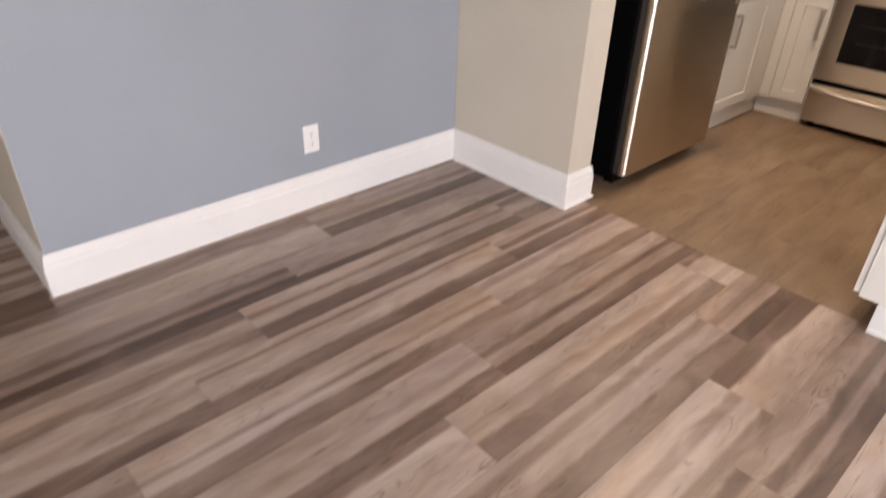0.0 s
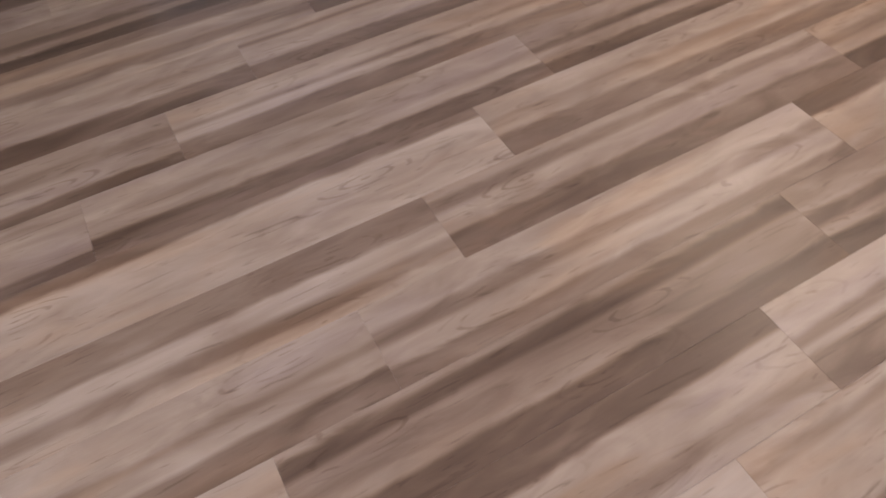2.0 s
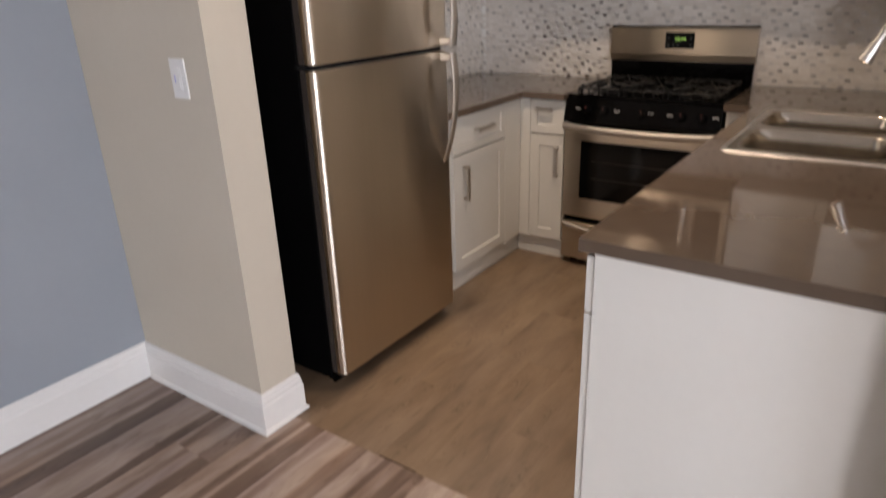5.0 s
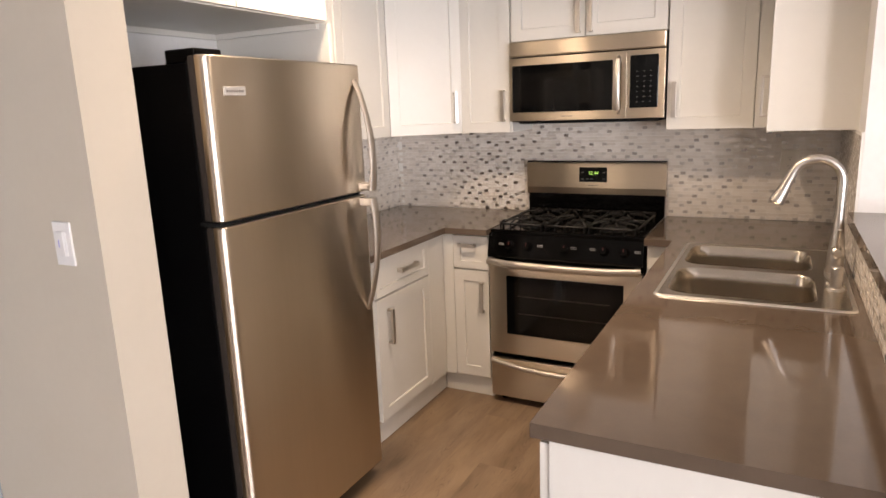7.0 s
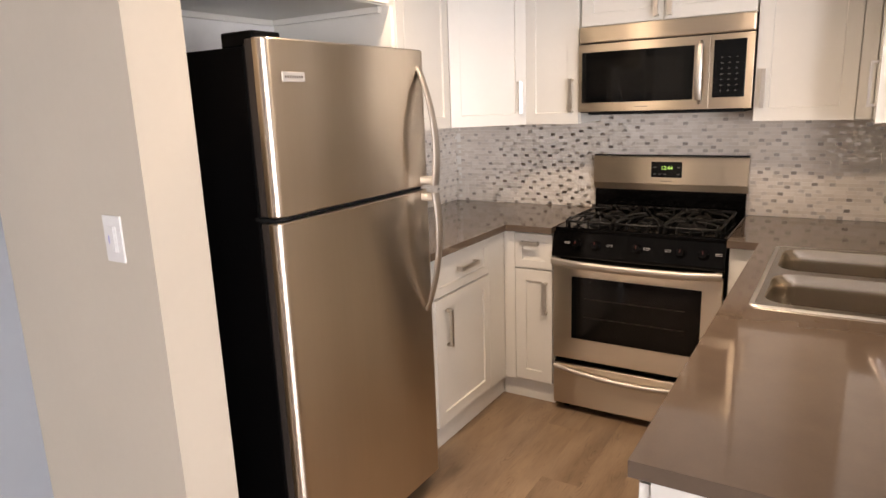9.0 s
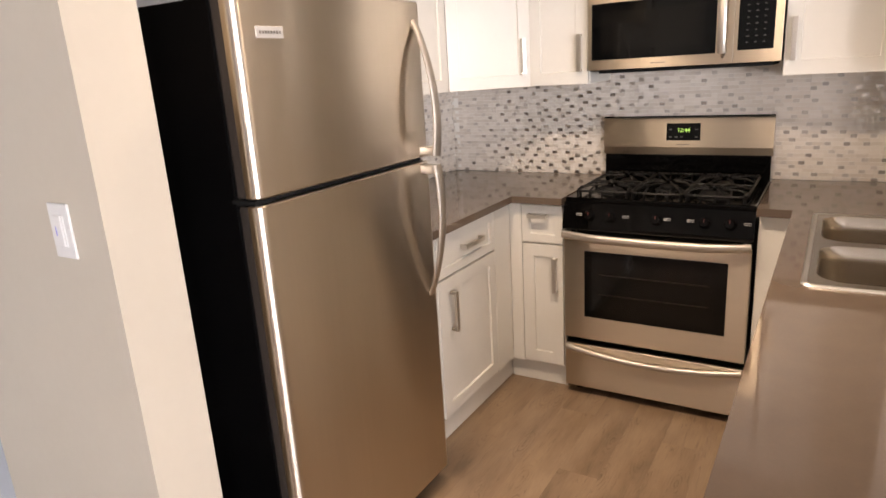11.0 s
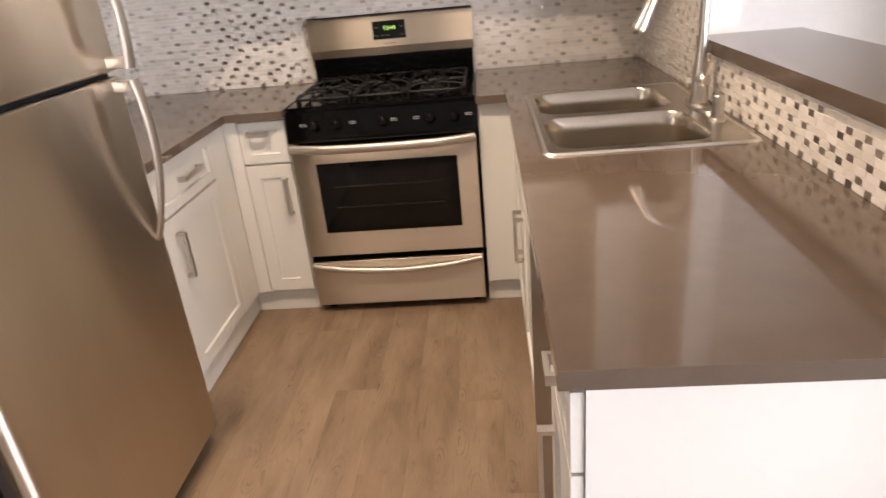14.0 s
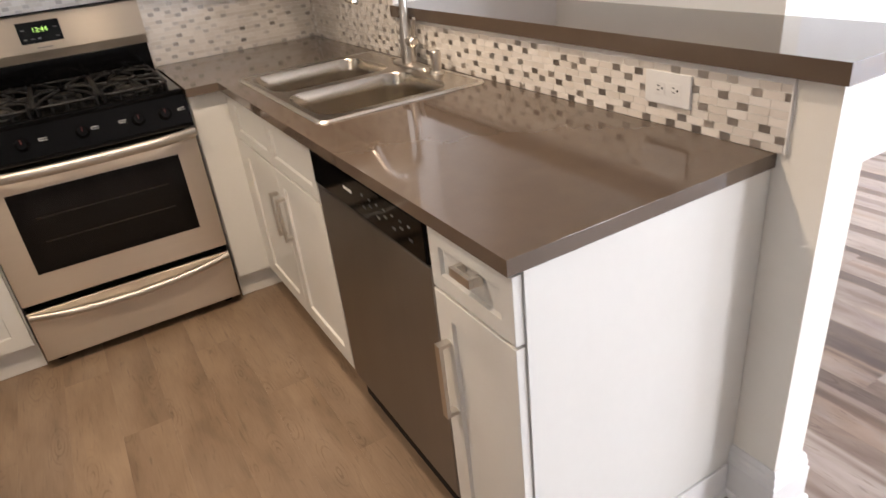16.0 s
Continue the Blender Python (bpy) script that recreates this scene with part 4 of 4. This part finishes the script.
for bx, bz in ((0.312, 1.147), (0.428, 1.147), (0.312, 1.112), (0.338, 1.112), (0.362, 1.112), (0.428, 1.112)):
    part("button_mark", boxes((bx, bx + 0.013, 0.5792, 0.580, bz, bz + 0.005)), M_FAINT, disp)
part("badge_mark", boxes((0.348, 0.404, 0.5808, 0.5822, 1.077, 1.081)), M_STEELD, guard)

# ---- microwave ----
micro = thing("microwave", pose(4.78, 1.584, 1.437, 0, 0, -90), "stainless steel over-the-range microwave with black glass", "microwave")
MW, MH = 0.757, 0.392
part("body", boxes((0.002, MW - 0.002, 0.022, EAST - 4.78 - 0.001, 0.0, MH), bevel=0.002), M_BLACK, micro, "dark steel body")
part("underside", boxes((0.03, MW - 0.03, 0.05, 0.35, -0.012, 0.0), bevel=0.003), M_DARK, micro)
part("top_vent", boxes((0.0, MW, 0.0, 0.03, 0.318, MH), bevel=0.006), M_STEEL, micro, "brushed steel vent strip")
mdoor = part("door", boxes((0.0, 0.585, 0.0, 0.024, 0.004, 0.313), bevel=0.001), M_STEEL, micro, "brushed steel door")
mwin = part("door_window", boxes((0.016, 0.520, -0.0025, 0.002, 0.046, 0.276), bevel=0.002), M_GLASSB, mdoor, "black glass door window")
part("window_mesh", boxes((0.055, 0.478, -0.0032, -0.0025, 0.082, 0.240)), M_GLASSIN, mwin, "dark grey perforated screen")
bm = bmesh.new()
tube(bm, [(0.548, 0.0, 0.040), (0.548, -0.030, 0.048), (0.548, -0.040, 0.080), (0.548, -0.044, 0.160), (0.548, -0.040, 0.240), (0.548, -0.030, 0.272), (0.548, 0.0, 0.280)], 0.016, 0.009, 12, up=(0, 1, 0))
part("handle", bm, M_HANDLE, mdoor, "curved satin steel handle", smooth=True)
mctl = part("control_section", boxes((0.5865, MW, 0.0005, 0.024, 0.004, 0.313), bevel=0.001), M_STEEL, micro, "brushed steel control section")
keys = part("keypad", boxes((0.600, 0.728, -0.0025, 0.002, 0.052, 0.290), bevel=0.002), M_GLASSB, mctl, "black keypad panel")
for r in range(7):
    for c in range(3):
        part("key_mark", boxes((0.630 + c * 0.030, 0.637 + c * 0.030 + 0.003 * (r % 2), -0.0031, -0.0025, 0.078 + r * 0.023, 0.0812 + r * 0.023)), M_FAINT, keys)
part("badge_mark", boxes((0.268, 0.326, -0.0006, 0.0002, 0.021, 0.025)), M_STEELD, mdoor)

# ---- dishwasher ----
wash = thing("dishwasher", pose(3.632, 0.690, 0, 0, 0, 180), "stainless steel dishwasher with black control strip", "dishwasher")
DW = 0.640
part("body", boxes((0.012, DW - 0.012, 0.004, 0.57, 0.02, CT - 0.006)), M_DARK, wash)
# the same kind of steel as the range, with its dark reflections coloured in
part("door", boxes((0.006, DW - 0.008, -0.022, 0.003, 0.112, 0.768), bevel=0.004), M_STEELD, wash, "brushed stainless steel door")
ctl = part("control_strip", boxes((0.006, DW - 0.008, -0.026, 0.003, 0.772, 0.872), bevel=0.006), M_BLACK, wash, "glossy black control strip")
part("badge_mark", boxes((0.225, 0.275, -0.0268, -0.0258, 0.822, 0.830)), M_PRINT, ctl)
for k in range(7):
    part("button_mark", boxes((0.335 + k * 0.038, 0.352 + k * 0.038, -0.0268, -0.0258, 0.806 + 0.014 * (k % 2), 0.812 + 0.014 * (k % 2))), M_FAINT, ctl)
    part("button_mark", boxes((0.335 + k * 0.038, 0.347 + k * 0.038, -0.0268, -0.0258, 0.836, 0.841)), M_FAINT, ctl)
part("toe_panel", boxes((0.006, DW - 0.008, 0.06, 0.075, 0.004, 0.108)), M_BLACK, wash)

# ---- outlets and switch ----


def outlet(name, m, w, h, sideways, label, plastic=M_PLASTIC):
    """A wall plate with two sockets; the plate's back is on y = 0, it faces -y."""
    ob = thing(name, m, label, "outlet", "wall outlets")
    plate = part("plate", boxes((-w / 2, w / 2, -0.006, 0, -h / 2, h / 2), bevel=0.002), plastic, ob)
    for s in (-1, 1):
        cx, cz = (s * 0.021, 0) if sideways else (0, s * 0.020)
        so = part("socket", boxes((cx - 0.016, cx + 0.016, -0.0068, -0.006, cz - 0.014, cz + 0.014), bevel=0.0004), plastic, plate)
        if sideways:
            slots = ((cx - 0.006, cx + 0.001, -0.0072, -0.0066, cz + 0.004, cz + 0.006), (cx - 0.006, cx + 0.001, -0.0072, -0.0066, cz - 0.006, cz - 0.004), (cx + 0.006, cx + 0.010, -0.0072, -0.0066, cz - 0.002, cz + 0.002))
        else:
            slots = ((cx - 0.006, cx - 0.004, -0.0072, -0.0066, cz - 0.001, cz + 0.006), (cx + 0.004, cx + 0.006, -0.0072, -0.0066, cz - 0.001, cz + 0.006), (cx - 0.002, cx + 0.002, -0.0072, -0.0066, cz - 0.010, cz - 0.006))
        part("slots", boxes(*slots), M_DARK, so)
    return ob


outlet("wall_outlet", pose(1.810, BLUE_Y, 0.303), 0.070, 0.115, False, "white duplex outlet low on the blue-grey wall")
outlet("wall_outlet", pose(EAST - TILE, 0.296, 1.206, 0, 0, -90), 0.078, 0.120, False, "ivory duplex outlet on the pale mosaic backsplash", M_IVORY)
outlet("wall_outlet", pose(2.962, SOUTH + TILE, 1.004, 0, 0, 180), 0.125, 0.072, True, "white sideways outlet on the peninsula mosaic")
switch = thing("light_switch", pose(2.62, 1.978, 1.212, 0, 0, -90), "white rocker dimmer switch on the greige wall", "switch")
plate = part("plate", boxes((-0.036, 0.036, -0.006, 0, -0.058, 0.058), bevel=0.002), M_PLASTIC, switch)
part("rocker", boxes((-0.017, 0.009, -0.010, -0.006, -0.033, 0.033), bevel=0.002), M_PLASTIC, switch)
part("slider", boxes((0.012, 0.017, -0.009, -0.006, -0.033, 0.033), bevel=0.001), M_PLASTIC, switch)
part("indicator", boxes((-0.012, -0.009, -0.0106, -0.010, -0.010, 0.010)), M_LED, switch, "faint blue indicator light")

# ---- ceiling lights ----
for dx, dy in LAMPS:
    can = thing("recessed_light", pose(dx, dy, CEIL), "round white recessed ceiling light, switched on", "ceiling light", "kitchen ceiling lights")
    bm = bmesh.new()
    ra = [[bm.verts.new((r * math.cos(k * math.tau / 32), r * math.sin(k * math.tau / 32), z)) for k in range(32)] for r, z in ((0.068, -0.001), (0.070, -0.008), (0.092, -0.008), (0.096, -0.001))]
    for a, b in zip(ra, ra[1:]):
        for k in range(32):
            bm.faces.new((a[k], a[(k + 1) % 32], b[(k + 1) % 32], b[k]))
    part("trim_ring", bm, M_TRIM, can)
    bm = bmesh.new()
    lathe(bm, [(0.067, -0.004), (0.067, -0.001)], seg=32)
    part("lens", bm, M_LAMP, can)

# ---- mosaic backsplash ----
PX, PZ, TW, TH = 0.0357, 0.0168, 0.0346, 0.0152


def tile_boxes(bm, spots, depth, rng, y):
    """Small stone and glass pieces; spots: (x, z, width, dark)."""
    for x, z, w, dark in spots:
        d = depth + rng.uniform(-0.0003, 0.0003)
        v = [bm.verts.new((x + a * w, y - b * d, z + c * TH)) for b in (0, 1) for a, c in ((0, 0), (1, 0), (1, 1), (0, 1))]
        fs = [bm.faces.new([v[k] for k in ids]) for ids in ((4, 5, 6, 7), (0, 1, 5, 4), (1, 2, 6, 5), (2, 3, 7, 6), (3, 0, 4, 7))]
        for f in fs:
            f.material_index = int(dark)


def spots_of(w, z0, z1, rng):
    """Running bond; the dark pieces are strewn with room round each."""
    out, before = [], [[], []]
    for r in range(int((z1 - z0) / PZ)):
        x, row = -rng.uniform(0.004, 0.040), []
        while x < w - 0.004:
            c = x + 0.013
            run = PX * 1.3 - PX + TW
            a, b = max(x, 0), min(x + run, w)
            if b - a > 0.003:
                clear = all(abs(c - o) > 0.058 for o in row) and all(abs(c - o) > 0.030 for o in before[1]) and all(abs(c - o) > 0.012 for o in before[0])
                dark = clear and rng.random() < 0.80
                if dark:
                    row.append(c)
                    run = 0.0238
                    b = min(a + run, w)
                out.append((a, z0 + 0.0008 + r * PZ, b - a, dark))
            x = max(x, a if x < 0 else x) + run + 0.0009
        before = [before[1], row]
    return out


def mosaic(name, m, w, z0, z1, label, single=None):
    """A tiled field facing -y of its pose: a grout bed with the pieces on it."""
    bed = thing(name, m, label, "backsplash", "", "structure")
    part("grout_bed", boxes((0, w, -TILE + 0.0022, -0.0002, z0, z1)), M_GROUT, bed)
    bm = bmesh.new()
    rng = random.Random(len(label))
    rest, made = [], {}
    for x, z, tw, dark in spots_of(w, z0, z1, rng):
        if single and single[0] < x < single[1] and single[2] < z < single[3]:
            key = (round(tw, 3), dark)
            if key not in made:
                one = bmesh.new()
                box(one, 0, tw, -0.0012, 0, 0, TH)
                made[key] = finish(one, "tile", M_TILE_D if dark else M_TILE_L)
            ob = new("tile", made[key])
            ob.parent = bed
            ob.location = (x, -TILE + 0.0024 + rng.uniform(-0.0003, 0.0002), z)
        else:
            rest.append((x, z, tw, dark))
    tile_boxes(bm, rest, 0.0012, rng, -TILE + 0.0024)
    tagged(part("mosaic_tiles", bm, [M_TILES_L, M_TILES_D], bed), kind="stuff")
    return bed


mosaic("backsplash_east", pose(EAST, NORTH, 0, 0, 0, -90), NORTH - SOUTH, TOP + 0.0005, UZ + 0.06, "pale stone and small grey metallic mosaic behind the range", (0.80, 1.75, 1.205, 1.43))
mosaic("backsplash_north", pose(3.757, NORTH, 0), EAST - TILE - 3.757, TOP + 0.0005, UZ, "pale stone and small grey metallic mosaic beside the refrigerator")
mosaic("backsplash_south", pose(EAST - TILE, SOUTH, 0, 0, 0, 180), EAST - TILE - 4.262, TOP + 0.0005, UZ, "pale stone and small grey metallic mosaic beside the sink")
low = thing("backsplash_low", pose(4.260, SOUTH, 0, 0, 0, 180), "pale stone and small grey metallic mosaic on the half wall", "backsplash", "", "structure")
LW = 4.260 - 2.680
part("grout_bed", boxes((0, LW, -TILE + 0.0022, -0.0002, TOP + 0.0005, 1.0705)), M_GROUT, low)
part("edge_trim", boxes((LW, LW + 0.003, -TILE + 0.001, -0.0002, TOP + 0.0005, 1.0705)), M_GROUT, low, "thin pale grout edge")
meshes = {}
rng = random.Random(5)
far_spots = []
for x, z, w, dark in spots_of(LW, TOP + 0.0005, 1.0705, rng):
    if x < 0.40:      # the stretch behind the sink stays joined
        far_spots.append((x, z, w, dark))
        continue
    key = (round(w, 3), dark)
    if key not in meshes:
        bm = bmesh.new()
        box(bm, 0, w, -0.0012, 0, 0, TH)
        meshes[key] = finish(bm, "tile", M_TILE_D if dark else M_TILE_L)
    ob = new("tile", meshes[key])
    ob.parent = low
    ob.location = (x, -TILE + 0.0024 + rng.uniform(-0.0003, 0.0002), z)

bm = bmesh.new()
tile_boxes(bm, far_spots, 0.0012, rng, -TILE + 0.0024)
tagged(part("mosaic_tiles", bm, [M_TILES_L, M_TILES_D], low), kind="stuff")

# ---- floors, plank by plank ----
floor_living = thing("floor_living", pose(0, 0, 0), "grey-brown wood-look vinyl plank floor", "floor", "", "structure")
floor_kitchen = thing("floor_kitchen", pose(0, 0, 0), "warm brown wood-look vinyl plank floor of the kitchen", "floor", "", "structure")
KX = 2.735            # where the kitchen floor begins


def plank_mesh(cache, w, d, material, gap, worn):
    key = (round(w, 3), round(d, 3))
    if key not in cache:
        bm = bmesh.new()
        g = gap / 2
        lo = [bm.verts.new((x, y, -0.006)) for x, y in ((g, g), (w - g, g), (w - g, d - g), (g, d - g))]
        hi = [bm.verts.new((x, y, -worn * 1.5)) for x, y in ((g, g), (w - g, g), (w - g, d - g), (g, d - g))]
        e = worn + g
        tp = [bm.verts.new((x, y, 0.0)) for x, y in ((e, e), (w - e, e), (w - e, d - e), (e, d - e))]
        for a, b in ((lo, hi), (hi, tp)):
            for k in range(4):
                bm.faces.new((a[k], a[(k + 1) % 4], b[(k + 1) % 4], b[k]))
        bm.faces.new(tp)
        cache[key] = finish(bm, "plank", material)
    return cache[key]


def lay(parent, material, x0, x1, y0, y1, width, length, first_y, first_x, step, gap, worn):
    cache = {}
    k0, k1 = math.floor((y0 - first_y) / width), math.ceil((y1 - first_y) / width)
    for k in range(k0, k1):
        ya, yb = max(y0, first_y + k * width), min(y1, first_y + (k + 1) * width)
        if yb - ya < 0.01:
            continue
        n = math.floor((x0 - (first_x + k * step)) / length)
        x = first_x + k * step + n * length
        while x < x1:
            p, q = max(x, x0), min(x + length, x1)
            if q - p > 0.02:
                ob = new("plank", plank_mesh(cache, q - p, yb - ya, material, gap, worn))
                ob.parent = parent
                ob.location = (p, ya, 0)
            x += length


SPLIT = 0.065         # a long joint, under the half wall
lay(floor_living, M_PLANK, FX0, FX1, FY0, SPLIT, PLANK_W, 1.205, 0.665, 0.878, 0.2545, 0.0002, 0.0004)
lay(floor_living, M_PLANK, FX0, KX, SPLIT, BLUE_Y + 0.01, PLANK_W, 1.205, 0.665, 0.878, 0.2545, 0.0002, 0.0004)
lay(floor_living, M_PLANK, -0.5, 0.80, BLUE_Y + 0.01, 5.1, PLANK_W, 1.205, 0.665, 0.878, 0.2545, 0.0002, 0.0004)
lay(floor_kitchen, M_KPLANK, KX, FX1, SPLIT, NORTH + 0.01, 0.152, 1.2, 0.05, 2.9, 0.43, 0.0001, 0.0001)
